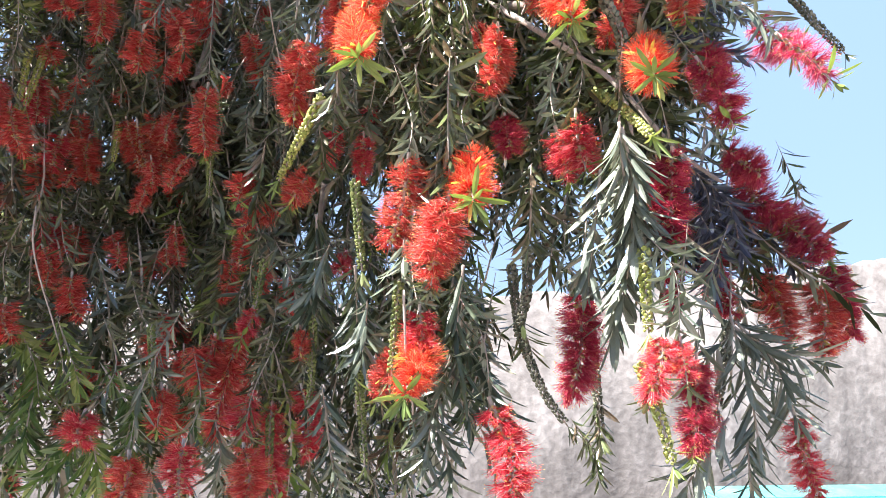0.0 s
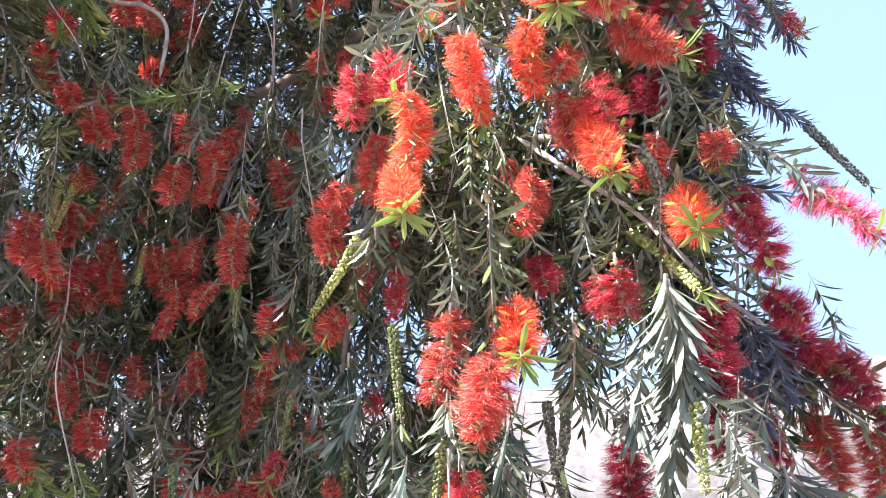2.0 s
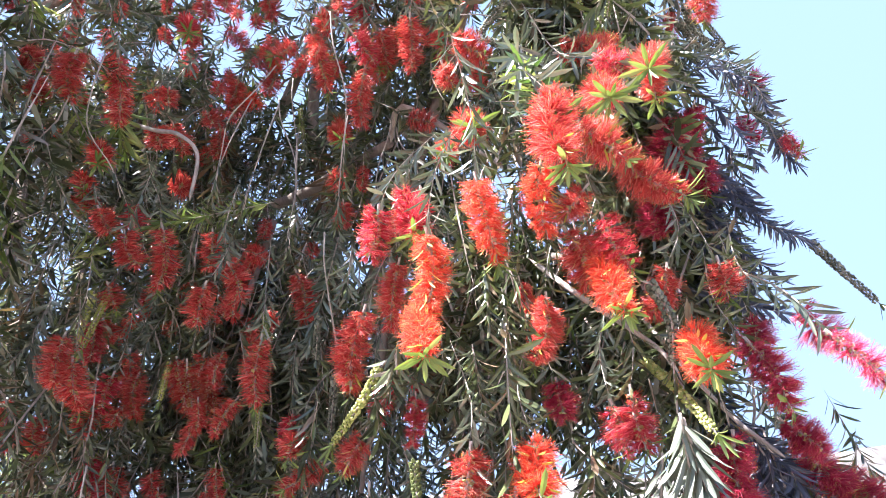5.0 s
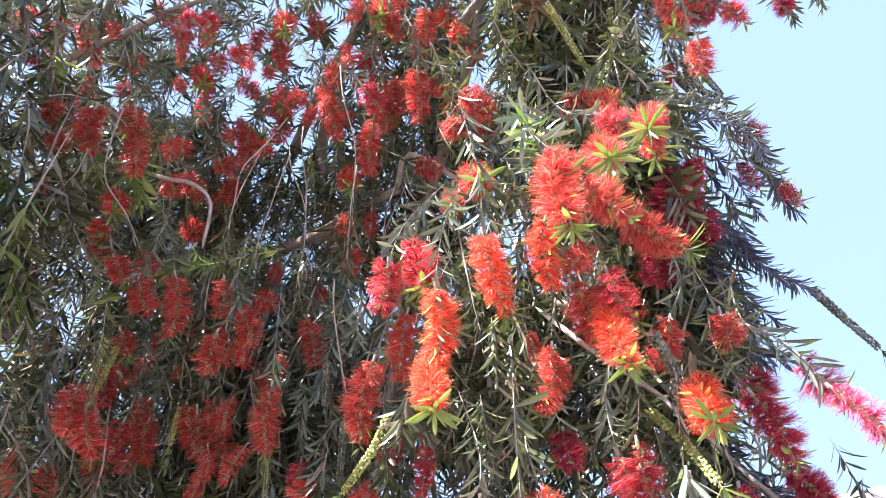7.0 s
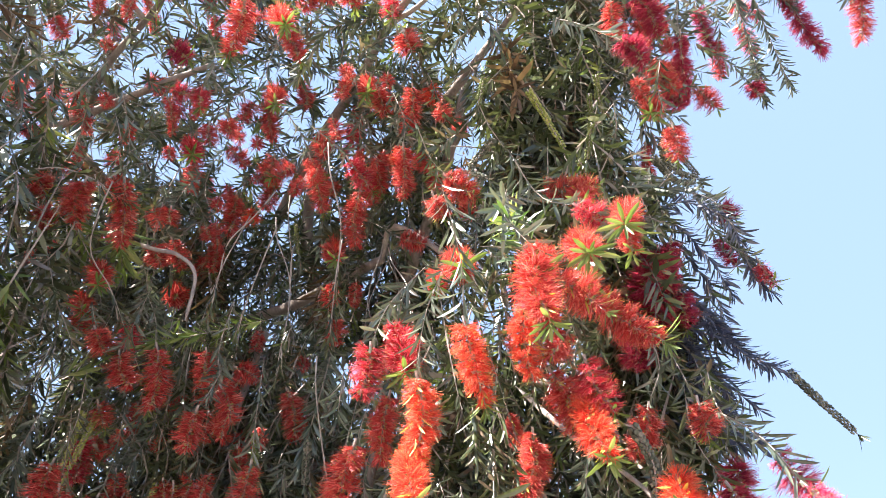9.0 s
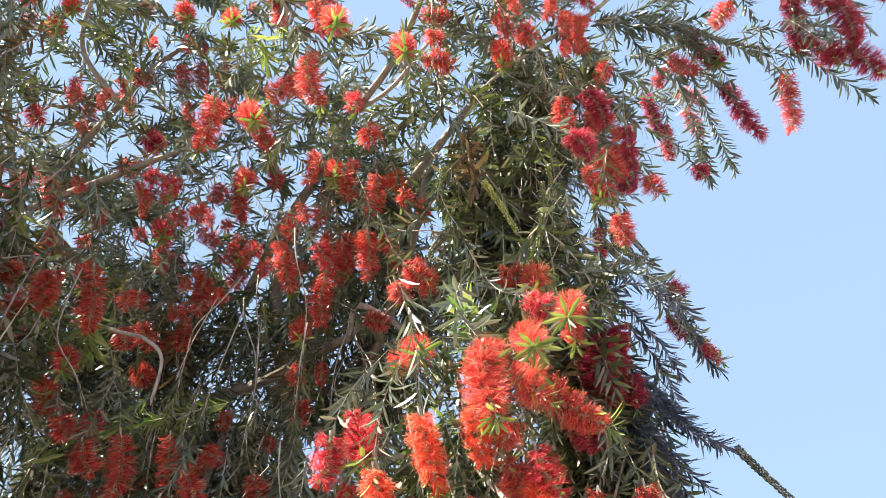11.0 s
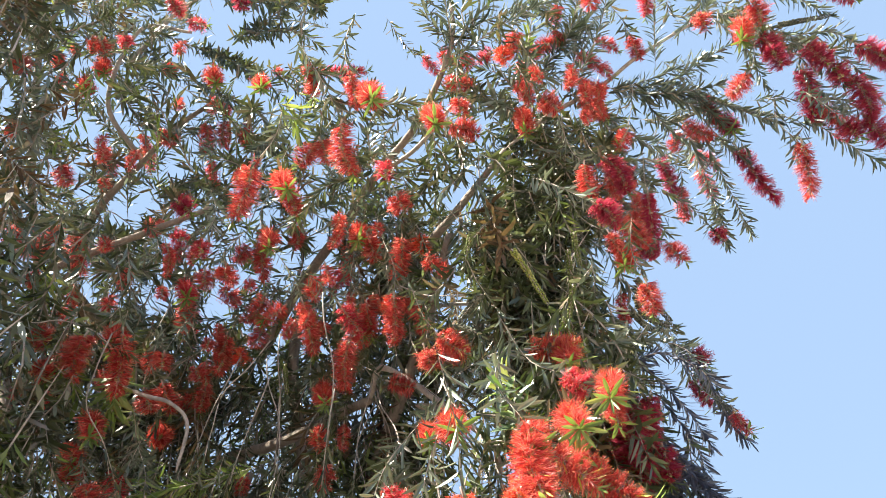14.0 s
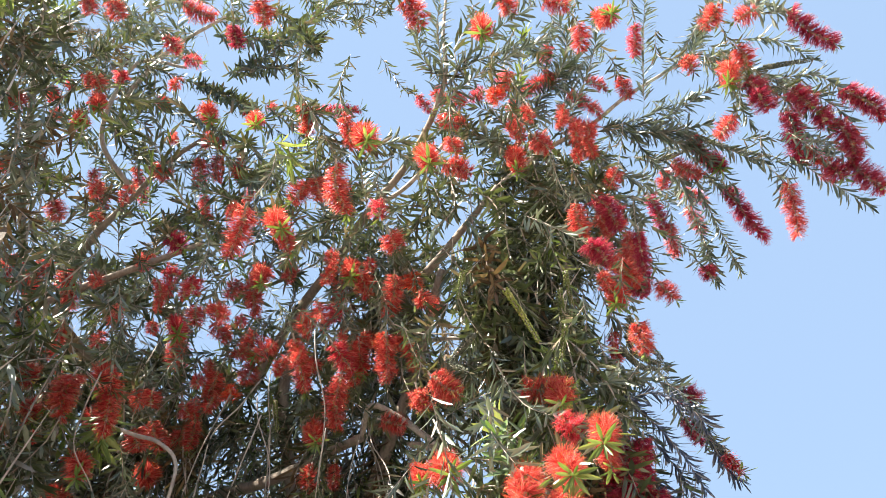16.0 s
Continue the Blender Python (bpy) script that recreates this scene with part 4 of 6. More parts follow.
flower(0.153, 1.14, 3.845, -0.042, 0.015, -0.03, 0.055, PINK)
flower(0.689, 0.948, 3.975, 0.007, 0.074, -0.074, 0.057, PINK)
flower(0.683, 1.159, 3.956, 0.031, 0.039, -0.066, 0.067, RED)
flower(0.792, 0.916, 3.723, 0.017, 0.008, -0.041, 0.062, RED)
flower(0.871, 0.855, 3.6, -0.025, -0.01, -0.097, 0.067, RED, True)
flower(0.882, 0.787, 3.593, 0.018, 0.024, -0.052, 0.067, RED)
flower(0.919, 0.842, 3.458, 0.025, 0.02, -0.059, 0.067, SHADED_CRIMSON)
flower(0.82, 0.709, 3.697, -0.03, 0.045, -0.036, 0.067, RED)
flower(0.911, 0.687, 3.645, -0.046, 0.028, -0.016, 0.067, RED)
flower(1.029, 0.704, 3.663, 0.106, 0.03, -0.117, 0.060, SHADED_CRIMSON)
flower(1.102, 0.771, 3.366, 0.079, 0.01, -0.105, 0.064, SHADED_CRIMSON)
flower(0.99, 0.808, 3.413, 0.044, 0.008, -0.067, 0.067, SHADED_CRIMSON)
flower(1.151, 1.026, 3.602, 0.031, 0.094, -0.132, 0.067, SHADED_CRIMSON)
flower(1.193, 1.098, 3.5, 0.076, 0.006, -0.101, 0.067, RED)
flower(1.122, 0.888, 3.214, 0.058, 0.012, -0.1, 0.067, SHADED_CRIMSON)
flower(1.091, 0.84, 3.315, 0.042, 0.038, -0.1, 0.064, SHADED_CRIMSON)
flower(1.119, 1.145, 3.375, 0.018, 0.089, -0.142, 0.067, RED)
flower(0.919, 0.978, 3.509, -0.046, 0.048, -0.039, 0.067, RED)
flower(1.086, 1.404, 3.621, 0.11, 0.07, -0.189, 0.066, SHADED_CRIMSON)
flower(0.872, 1.332, 3.682, 0.086, -0.001, -0.077, 0.067, RED)
flower(0.885, 1.413, 3.722, -0.02, 0.038, -0.055, 0.061, RED)
flower(1.01, 1.588, 3.773, 0.074, -0.006, -0.07, 0.067, RED)
flower(1.074, 1.694, 3.792, 0.056, 0.04, -0.111, 0.067, RED)
flower(0.594, 1.181, 3.197, 0.016, 0.088, -0.152, 0.047, SHADED_CRIMSON)
flower(0.481, 1.175, 3.077, 0.066, 0.006, -0.075, 0.067, RED)
flower(0.447, 1.185, 3.046, 0.029, 0.017, -0.07, 0.051, RED)
flower(0.585, 1.185, 3.479, -0.025, 0.026, -0.042, 0.063, RED)
flower(0.47, 1.136, 3.299, 0.056, 0.039, -0.096, 0.067, SHADED_CRIMSON)
flower(0.85, 1.549, 3.717, 0.05, 0.064, -0.126, 0.058, SHADED_CRIMSON)
flower(0.927, 1.592, 3.603, 0.013, 0.063, -0.114, 0.062, RED)
flower(0.387, 1.088, 3.229, 0.02, 0.044, -0.085, 0.067, RED)
flower(0.366, 1.03, 3.024, 0.052, 0.007, -0.063, 0.063, SHADED_CRIMSON)
flower(0.946, 1.268, 3.754, 0.043, 0.044, -0.092, 0.060, PINK)
flower(-1.274, 1.28, 4.137, 0.008, 0.022, -0.038, 0.067, PINK)
flower(-0.473, 1.005, 3.113, 0.027, -0.036, -0.084, 0.065, RED, True)
flower(-0.164, 1.032, 3.061, 0.015, 0.007, -0.042, 0.067, RED)
flower(-0.189, 1.003, 3.154, -0.005, 0.014, -0.043, 0.063, PINK)
flower(0.154, 0.94, 3.588, 0.01, 0.018, -0.04, 0.067, GOLD)
flower(0.412, 1.156, 3.99, 0.007, 0.031, -0.048, 0.067, RED)
flower(0.017, 1.039, 3.464, 0.011, 0.014, -0.041, 0.065, RED)
flower(1.035, 1.337, 3.721, -0.01, -0.032, -0.094, 0.067, SHADED_CRIMSON, True)
flower(0.91, 0.845, 3.513, 0.02, 0.013, -0.049, 0.067, SHADED_CRIMSON)
flower(1.083, 0.915, 3.218, 0.012, 0.002, -0.044, 0.067, SHADED_CRIMSON)
flower(1.046, 0.825, 3.345, 0.012, 0.01, -0.047, 0.067, SHADED_CRIMSON)
flower(-0.742, 1.229, 3.057, 0.004, 0.007, -0.044, 0.063, PINK)
flower(-0.648, 1.533, 3.319, 0.026, -0.041, -0.081, 0.067, RED, True)
flower(-0.705, 1.373, 3.062, 0.004, -0.003, -0.045, 0.067, RED)
flower(-0.893, 1.533, 3.114, 0.037, -0.042, -0.077, 0.067, PINK, True)
flower(-0.88, 1.49, 2.833, 0.004, 0, -0.045, 0.067, RED)
flower(-0.861, 1.709, 2.896, 0.023, 0.003, -0.038, 0.067, RED)
flower(-0.734, 1.723, 2.961, 0.018, -0.003, -0.041, 0.067, GOLD)
flower(-1.003, 1.402, 2.594, 0.046, -0.048, -0.069, 0.067, RED, True)
flower(-1.015, 1.394, 2.51, 0.016, -0.007, -0.041, 0.067, RED)
flower(-0.985, 1.377, 2.848, 0.031, -0.045, -0.081, 0.067, RED, True)
flower(-0.951, 1.53, 2.847, 0.023, 0.005, -0.038, 0.067, RED)
flower(-0.664, 1.727, 3.106, 0.006, 0.004, -0.044, 0.067, GOLD)
flower(-0.191, 1.358, 2.943, 0.01, 0, -0.044, 0.066, GOLD)
flower(-0.113, 1.369, 2.912, 0.014, -0.006, -0.042, 0.058, RED)
flower(-0.368, 1.543, 3.174, 0.003, 0.008, -0.046, 0.067, PINK)
flower(-0.311, 1.414, 3.261, 0.008, -0.042, -0.085, 0.067, RED, True)
flower(-0.115, 1.307, 3.137, 0.014, 0.013, -0.048, 0.067, GOLD)
flower(-0.079, 1.279, 3.037, 0.013, 0, -0.043, 0.061, RED)
flower(0.251, 0.807, 2.359, -0.005, -0.011, -0.043, 0.042, RED)
flower(0.106, 0.823, 2.301, -0.018, -0.068, -0.052, 0.056, RED, True)
flower(0.19, 0.908, 2.322, -0.013, -0.07, -0.049, 0.053, RED, True)
flower(0.177, 0.828, 2.343, -0.011, -0.068, -0.055, 0.057, RED, True)
flower(0.682, 1.364, 2.749, 0.016, -0.012, -0.04, 0.067, SHADED_CRIMSON)
flower(0.516, 1.251, 3.028, -0.034, -0.042, -0.077, 0.064, RED, True)
flower(0.226, 1.047, 2.597, -0.006, -0.06, -0.069, 0.062, RED, True)


def scattered_flowers(centre, radii, number, mat):
    """Flowers deeper in the crown, hanging among the leaves."""
    r = flower_rng
    for _ in range(number):
        c = [a + b * r.uniform(-1, 1) for a, b in zip(centre, radii)]
        d = Vector((r.uniform(-0.35, 0.35), r.uniform(-0.5, 0.1), -1)).normalized() * r.uniform(0.05, 0.1)
        flower(*c, *d, r.uniform(0.045, 0.06), mat)


scattered_flowers((-0.85, 1.85, 1.75), (0.35, 0.15, 0.45), 4, RED)
scattered_flowers((-0.95, 2.0, 2.6), (0.4, 0.2, 0.4), 3, RED)
scattered_flowers((-0.45, 1.85, 2.7), (0.3, 0.2, 0.4), 2, RED)
scattered_flowers((-0.2, 1.55, 3.0), (0.3, 0.15, 0.35), 5, RED)
scattered_flowers((-0.4, 1.45, 1.75), (0.25, 0.1, 0.35), 3, PINK)


# blossom too deep in the crown to count
blossom = Geo()
blossom_rng = np.random.default_rng(31)
BLOOMS = [make_flower(length, blossom_rng, RED, 0.8, 0.08, True) for length in (0.05, 0.07, 0.09)]


def blossoms(centre, radii, number):
    rng = blossom_rng
    for _ in range(number):
        me = BLOOMS[rng.integers(3)]
        v, f = np.empty(len(me.vertices) * 3), np.empty(len(me.polygons) * 3, np.int32)
        m = np.empty(len(me.polygons), np.int32)
        me.vertices.foreach_get("co", v), me.loops.foreach_get("vertex_index", f), me.polygons.foreach_get("material_index", m)
        d = Vector((rng.uniform(-0.4, 0.4), rng.uniform(-0.5, 0.2), -1))
        a = np.array(along(Vector(local(np.array(centre) + np.array(radii) * rng.uniform(-1, 1, 3))), d, rng.uniform(0, 6.28), rng.uniform(0.85, 1.15), 1.0))
        blossom.add(v.reshape(-1, 3) @ a[:3, :3].T + a[:3, 3], f.reshape(-1, 3))
        blossom.m[-1] = m


blossoms((-0.74, 1.824, 2.356), (0.33, 0.10, 0.13), 9)
blossoms((-0.881, 1.623, 1.674), (0.24, 0.12, 0.48), 14)
blossoms((-0.606, 1.596, 1.955), (0.18, 0.12, 0.38), 18)
blossoms((-0.435, 1.435, 1.481), (0.15, 0.10, 0.19), 10)
blossoms((-1.049, 1.544, 2.945), (0.36, 0.15, 0.30), 13)
blossoms((-0.63, 1.594, 3.033), (0.24, 0.15, 0.24), 9)
blossoms((-1.11, 1.4, 3.695), (0.46, 0.20, 0.46), 18)
blossoms((-0.31, 1.452, 3.16), (0.23, 0.15, 0.23), 14)
blossoms((0.566, 1.318, 3.343), (0.12, 0.12, 0.16), 8)
blossoms((0.32, 1.128, 3.612), (0.18, 0.12, 0.14), 8)
tagged(part("blossom", blossom.mesh("blossom", [RED, ANTHER, CUP, TWIG_BARK]), tree, None, "many red flower spikes deep among the leaves"), kind="stuff")

# seed capsules
seed_spike([(-0.966, 1.53, 2.239), (-1.01, 1.539, 2.095)], FRESH)
seed_spike([(-0.555, 1.531, 2.184), (-0.513, 1.473, 2.065)], GREEN)
seed_spike([(-0.804, 1.59, 2.07), (-0.844, 1.638, 2.005)], GREEN)
seed_spike([(-0.132, 1.012, 1.796), (-0.114, 0.985, 1.65)], GREEN)
seed_spike([(-0.221, 1.165, 1.591), (-0.223, 1.173, 1.468), (-0.23, 1.175, 1.429)], GREEN)
seed_spike([(-0.131, 1.083, 1.521), (-0.128, 1.134, 1.416), (-0.118, 1.103, 1.344)], GREEN)
seed_spike([(-0.054, 0.923, 1.633), (-0.066, 0.965, 1.498)], GREEN)
seed_spike([(-0.342, 1.277, 1.697), (-0.351, 1.254, 1.592)], GREEN)
seed_spike([(-0.551, 1.267, 1.57), (-0.53, 1.241, 1.455)], GREEN)
seed_spike([(0.256, 1.063, 1.96), (0.269, 0.954, 1.897), (0.281, 0.845, 1.818)], FRESH)
seed_spike([(0.284, 0.909, 1.681), (0.29, 0.914, 1.561)], FRESH)
seed_spike([(0.262, 0.87, 1.525), (0.282, 0.858, 1.462), (0.294, 0.845, 1.399)], FRESH)
seed_spike([(0.135, 1.243, 1.691), (0.149, 1.248, 1.548)], WOODY)
seed_spike([(0.158, 1.187, 1.716), (0.158, 1.195, 1.63), (0.147, 1.198, 1.559), (0.184, 1.189, 1.46), (0.225, 1.175, 1.399)], WOODY)
seed_spike([(0.249, 1.126, 1.675), (0.26, 1.129, 1.55), (0.267, 1.115, 1.399)], WOODY)
seed_spike([(0.484, 1.109, 1.585), (0.46, 1.112, 1.441)], WOODY)
seed_spike([(-0.301, 1.206, 1.41), (-0.292, 1.179, 1.295)], GREEN)
seed_spike([(-0.501, 1.397, 1.982), (-0.497, 1.387, 1.842)], GREEN)
seed_spike([(-0.734, 1.739, 1.789), (-0.725, 1.755, 1.654)], GREEN)
seed_spike([(-0.479, 1.612, 1.83), (-0.468, 1.631, 1.706)], WOODY)
seed_spike([(-0.994, 1.514, 2.238), (-1.018, 1.526, 2.103)], FRESH)
seed_spike([(-0.806, 1.596, 2.075), (-0.83, 1.621, 1.979)], FRESH)
seed_spike([(-0.572, 1.618, 2.198), (-0.534, 1.483, 2.051)], GREEN)
seed_spike([(-0.197, 1.07, 1.956), (-0.223, 1.065, 1.897), (-0.293, 1.173, 1.831)], FRESH)
seed_spike([(0.134, 1.047, 2.884), (0.182, 1.098, 2.837), (0.225, 1.12, 2.758)], FRESH)
seed_spike([(0.45, 1.174, 2.776), (0.541, 1.291, 2.787), (0.606, 1.312, 2.792)], WOODY)
seed_spike([(0.488, 1.204, 2.842), (0.525, 1.269, 2.815), (0.62, 1.327, 2.812)], WOODY)
seed_spike([(0.7, 1.278, 2.262), (0.749, 1.273, 2.195), (0.805, 1.263, 2.117)], WOODY)
seed_spike([(0.689, 1.381, 2.671), (0.71, 1.361, 2.599), (0.729, 1.328, 2.523)], WOODY)
seed_spike([(0.259, 0.982, 2.728), (0.252, 1.036, 2.668)], GREEN)
seed_spike([(0.234, 1.038, 2.671), (0.271, 1.076, 2.609)], GREEN)
seed_spike([(-0.328, 1.347, 2), (-0.335, 1.364, 1.861)], WOODY)
seed_spike([(-0.388, 1.409, 2.142), (-0.392, 1.431, 2.041)], WOODY)
seed_spike([(-0.566, 1.717, 2.914), (-0.545, 1.724, 2.801)], GREEN)
seed_spike([(0.241, 0.926, 2.057), (0.268, 0.929, 1.993), (0.267, 0.943, 1.926)], WOODY)
seed_spike([(0.922, 1.27, 3.782), (1.069, 1.273, 3.691), (1.158, 1.194, 3.555)], WOODY)
seed_spike([(0.41, 1.237, 3.635), (0.451, 1.289, 3.574)], GREEN)
seed_spike([(0.811, 1.386, 3.725), (0.959, 1.298, 3.724)], WOODY)
seed_spike([(0.537, 1.294, 2.96), (0.592, 1.347, 2.913), (0.641, 1.364, 2.845)], WOODY)
seed_spike([(0.532, 1.32, 2.946), (0.611, 1.392, 2.862)], WOODY)
seed_spike([(0.321, 1.111, 2.99), (0.342, 1.178, 2.921)], GREEN)
seed_spike([(0.038, 1.126, 3.001), (0.02, 1.148, 2.921)], GREEN)
seed_spike([(-0.615, 1.831, 3.2), (-0.661, 1.915, 3.127)], GREEN)
seed_spike([(1.102, 0.977, 3.769), (1.216, 0.897, 3.703)], WOODY)
seed_spike([(0.303, 1.133, 2.947), (0.323, 1.23, 2.861)], GREEN)
seed_spike([(-1.508, 1.654, 3.415), (-1.336, 1.48, 3.097)], WOODY)
seed_spike([(0.056, 1.106, 2.784), (-0.002, 1.158, 2.733), (0.038, 1.14, 2.69)], WOODY)

# single twigs
leafy_twig([(0.247, 0.877, 1.848), (0.259, 0.901, 1.771), (0.291, 0.939, 1.681)], 0.089, GREY, True)
leafy_twig([(0.265, 0.933, 1.82), (0.271, 0.95, 1.716), (0.258, 0.979, 1.561)], 0.090, GREY, True)
leafy_twig([(0.239, 0.956, 1.801), (0.23, 0.971, 1.702), (0.222, 0.978, 1.635)], 0.082, GREY, True)
leafy_twig([(0.42, 1.265, 1.878), (0.519, 1.244, 1.808), (0.584, 1.231, 1.709)], 0.082, SKY_SHEEN)
leafy_twig([(0.376, 1.256, 1.955), (0.49, 1.246, 1.852), (0.557, 1.233, 1.784), (0.61, 1.22, 1.697)], 0.094, SKY_SHEEN)
leafy_twig([(0.509, 1.241, 1.84), (0.583, 1.224, 1.761), (0.659, 1.196, 1.684)], 0.094, SKY_SHEEN)
leafy_twig([(0.48, 1.115, 1.763), (0.495, 1.119, 1.695), (0.493, 1.127, 1.571)], 0.035, BARE)
leafy_twig([(0.466, 1.062, 1.589), (0.485, 1.051, 1.483), (0.491, 1.036, 1.383)], 0.084, GREY, True, 50)
leafy_twig([(0.471, 1.06, 1.571), (0.52, 1.037, 1.519), (0.54, 1.019, 1.436)], 0.084, GREY, True, 50)
leafy_twig([(0.472, 1.06, 1.58), (0.507, 1.044, 1.545), (0.567, 1.012, 1.52)], 0.084, GREY, True, 50)
leafy_twig([(0.459, 1.065, 1.553), (0.427, 1.078, 1.516), (0.412, 1.08, 1.463)], 0.084, GREY)
leafy_twig([(0.436, 1.013, 1.436), (0.402, 1.019, 1.386), (0.358, 1.019, 1.312)], 0.109, GREY, True, 50)
leafy_twig([(0.252, 0.882, 1.842), (0.274, 0.901, 1.763), (0.306, 0.947, 1.699)], 0.090, GREY, True)
leafy_twig([(0.264, 0.919, 1.792), (0.276, 0.928, 1.696), (0.267, 0.963, 1.602)], 0.088, GREY, True)
leafy_twig([(0.391, 1.204, 1.896), (0.442, 1.208, 1.811), (0.472, 1.216, 1.685)], 0.078, SKY_SHEEN)
leafy_twig([(0.42, 1.198, 1.883), (0.48, 1.2, 1.778), (0.498, 1.21, 1.633)], 0.078, SKY_SHEEN)
leafy_twig([(0.447, 1.215, 1.866), (0.532, 1.204, 1.758), (0.575, 1.196, 1.653)], 0.068, OLIVE)
leafy_twig([(0.476, 1.048, 1.415), (0.473, 1.032, 1.326)], 0.079, GREY)
leafy_twig([(0.141, 0.988, 1.817), (0.138, 0.972, 1.744), (0.134, 0.975, 1.685)], 0.079, OLIVE)
leafy_twig([(0.144, 1.199, 1.589), (0.165, 1.196, 1.529)], 0.088, OLIVE)
leafy_twig([(0.23, 1.176, 1.413), (0.265, 1.161, 1.359), (0.271, 1.151, 1.315)], 0.057, OLIVE)
leafy_twig([(0.263, 1.123, 1.457), (0.265, 1.112, 1.377)], 0.059, OLIVE)
leafy_twig([(0.036, 0.922, 1.654), (0.028, 0.968, 1.559), (0.046, 0.978, 1.438)], 0.071, OLIVE, True)
leafy_twig([(0.034, 1, 1.559), (0.081, 1.007, 1.476), (0.106, 1.007, 1.434)], 0.077, OLIVE, True)
leafy_twig([(0.021, 0.979, 1.534), (-0.003, 1.004, 1.45), (-0.02, 1.024, 1.357)], 0.080, GREY)
leafy_twig([(0.217, 1.132, 1.675), (0.245, 1.129, 1.646)], 0.079, OLIVE)
leafy_twig([(-0.221, 1.167, 1.768), (-0.223, 1.19, 1.678), (-0.226, 1.172, 1.576)], 0.103, OLIVE, True)
leafy_twig([(-0.183, 1.1, 1.708), (-0.238, 1.173, 1.606)], 0.087, GREY)
leafy_twig([(-0.131, 1.031, 1.663), (-0.13, 1.064, 1.585), (-0.131, 1.072, 1.504)], 0.085, OLIVE, True)
leafy_twig([(-0.103, 0.967, 1.607), (-0.117, 1.03, 1.515)], 0.083, GREY)
leafy_twig([(-0.047, 0.917, 1.692), (-0.051, 0.924, 1.629)], 0.071, GREY)
leafy_twig([(-0.198, 1.14, 1.471), (-0.179, 1.133, 1.361), (-0.16, 1.114, 1.293)], 0.095, GREY)
leafy_twig([(-0.016, 1.01, 1.466), (0.014, 1.029, 1.381), (0.023, 1.014, 1.319)], 0.074, GREY)
leafy_twig([(-0.647, 1.269, 1.5), (-0.573, 1.248, 1.418)], 0.104, LUSH)
leafy_twig([(-0.825, 1.364, 1.437), (-0.828, 1.347, 1.328)], 0.110, LUSH)
leafy_twig([(-0.764, 1.389, 1.355), (-0.795, 1.356, 1.272)], 0.110, LUSH)
leafy_twig([(-0.672, 1.325, 1.355), (-0.683, 1.299, 1.254)], 0.103, LUSH)
leafy_twig([(-0.616, 1.361, 1.428), (-0.623, 1.343, 1.32)], 0.110, LUSH)
leafy_twig([(-0.522, 1.406, 1.494), (-0.501, 1.4, 1.356)], 0.103, LUSH)
leafy_twig([(-0.217, 1.115, 1.959), (-0.201, 1.125, 1.84)], 0.083, OLIVE)
leafy_twig([(-0.336, 1.229, 1.92), (-0.369, 1.289, 1.788)], 0.079, OLIVE)
leafy_twig([(-0.159, 0.995, 1.981), (-0.179, 1.075, 1.916)], 0.065, OLIVE)
leafy_twig([(-0.498, 1.508, 1.773), (-0.517, 1.516, 1.591)], 0.096, OLIVE)
leafy_twig([(-0.787, 1.268, 1.704), (-0.744, 1.301, 1.53)], 0.035, BARE)
leafy_twig([(-0.357, 1.308, 2.211), (-0.324, 1.402, 1.997)], 0.035, BARE)
leafy_twig([(-0.042, 0.926, 1.52), (-0.036, 0.998, 1.451)], 0.035, BARE)
leafy_twig([(0.315, 1.2, 2.139), (0.426, 1.2, 2.127), (0.522, 1.2, 2.096), (0.594, 1.2, 2.073)], 0.066, SKY_SHEEN)
leafy_twig([(0.412, 1.293, 2.413), (0.548, 1.267, 2.356), (0.629, 1.259, 2.283), (0.686, 1.244, 2.243)], 0.059, SKY_SHEEN)
leafy_twig([(0.384, 1.2, 2.314), (0.495, 1.2, 2.261), (0.532, 1.2, 2.149)], 0.037, SKY_SHEEN)
leafy_twig([(0.399, 1.2, 2.328), (0.474, 1.2, 2.274), (0.491, 1.2, 2.174)], 0.039, SKY_SHEEN)
leafy_twig([(0.404, 1.2, 2.452), (0.45, 1.2, 2.353), (0.549, 1.2, 2.299)], 0.044, SKY_SHEEN)
leafy_twig([(0.408, 1.2, 2.616), (0.513, 1.2, 2.661), (0.609, 1.2, 2.612), (0.624, 1.2, 2.557)], 0.045, SKY_SHEEN)
leafy_twig([(0.427, 1.2, 2.275), (0.473, 1.2, 2.138), (0.53, 1.2, 2.079)], 0.038, SKY_SHEEN)
leafy_twig([(0.488, 1.244, 2.581), (0.573, 1.283, 2.464), (0.595, 1.289, 2.365)], 0.052, SKY_SHEEN)
leafy_twig([(0.409, 1.2, 2.482), (0.462, 1.2, 2.423), (0.551, 1.2, 2.312)], 0.039, SKY_SHEEN)
leafy_twig([(0.427, 1.2, 2.524), (0.437, 1.2, 2.381), (0.377, 1.2, 2.175)], 0.035, BARE)
leafy_twig([(0.116, 0.953, 2.419), (0.094, 0.973, 2.458), (0.062, 0.967, 2.481)], 0.104, YOUNG_SUNLIT)
leafy_twig([(-1.091, 1.494, 2.315), (-1.032, 1.54, 2.354)], 0.110, YOUNG_SUNLIT)
leafy_twig([(-0.433, 1.7, 2.684), (-0.407, 1.631, 2.465)], 0.107, OLIVE)
leafy_twig([(-0.373, 1.537, 2.426), (-0.374, 1.437, 2.263), (-0.419, 1.455, 2.072)], 0.101, GREY)
leafy_twig([(-0.297, 1.293, 2.269), (-0.302, 1.284, 2.16)], 0.085, GREY)
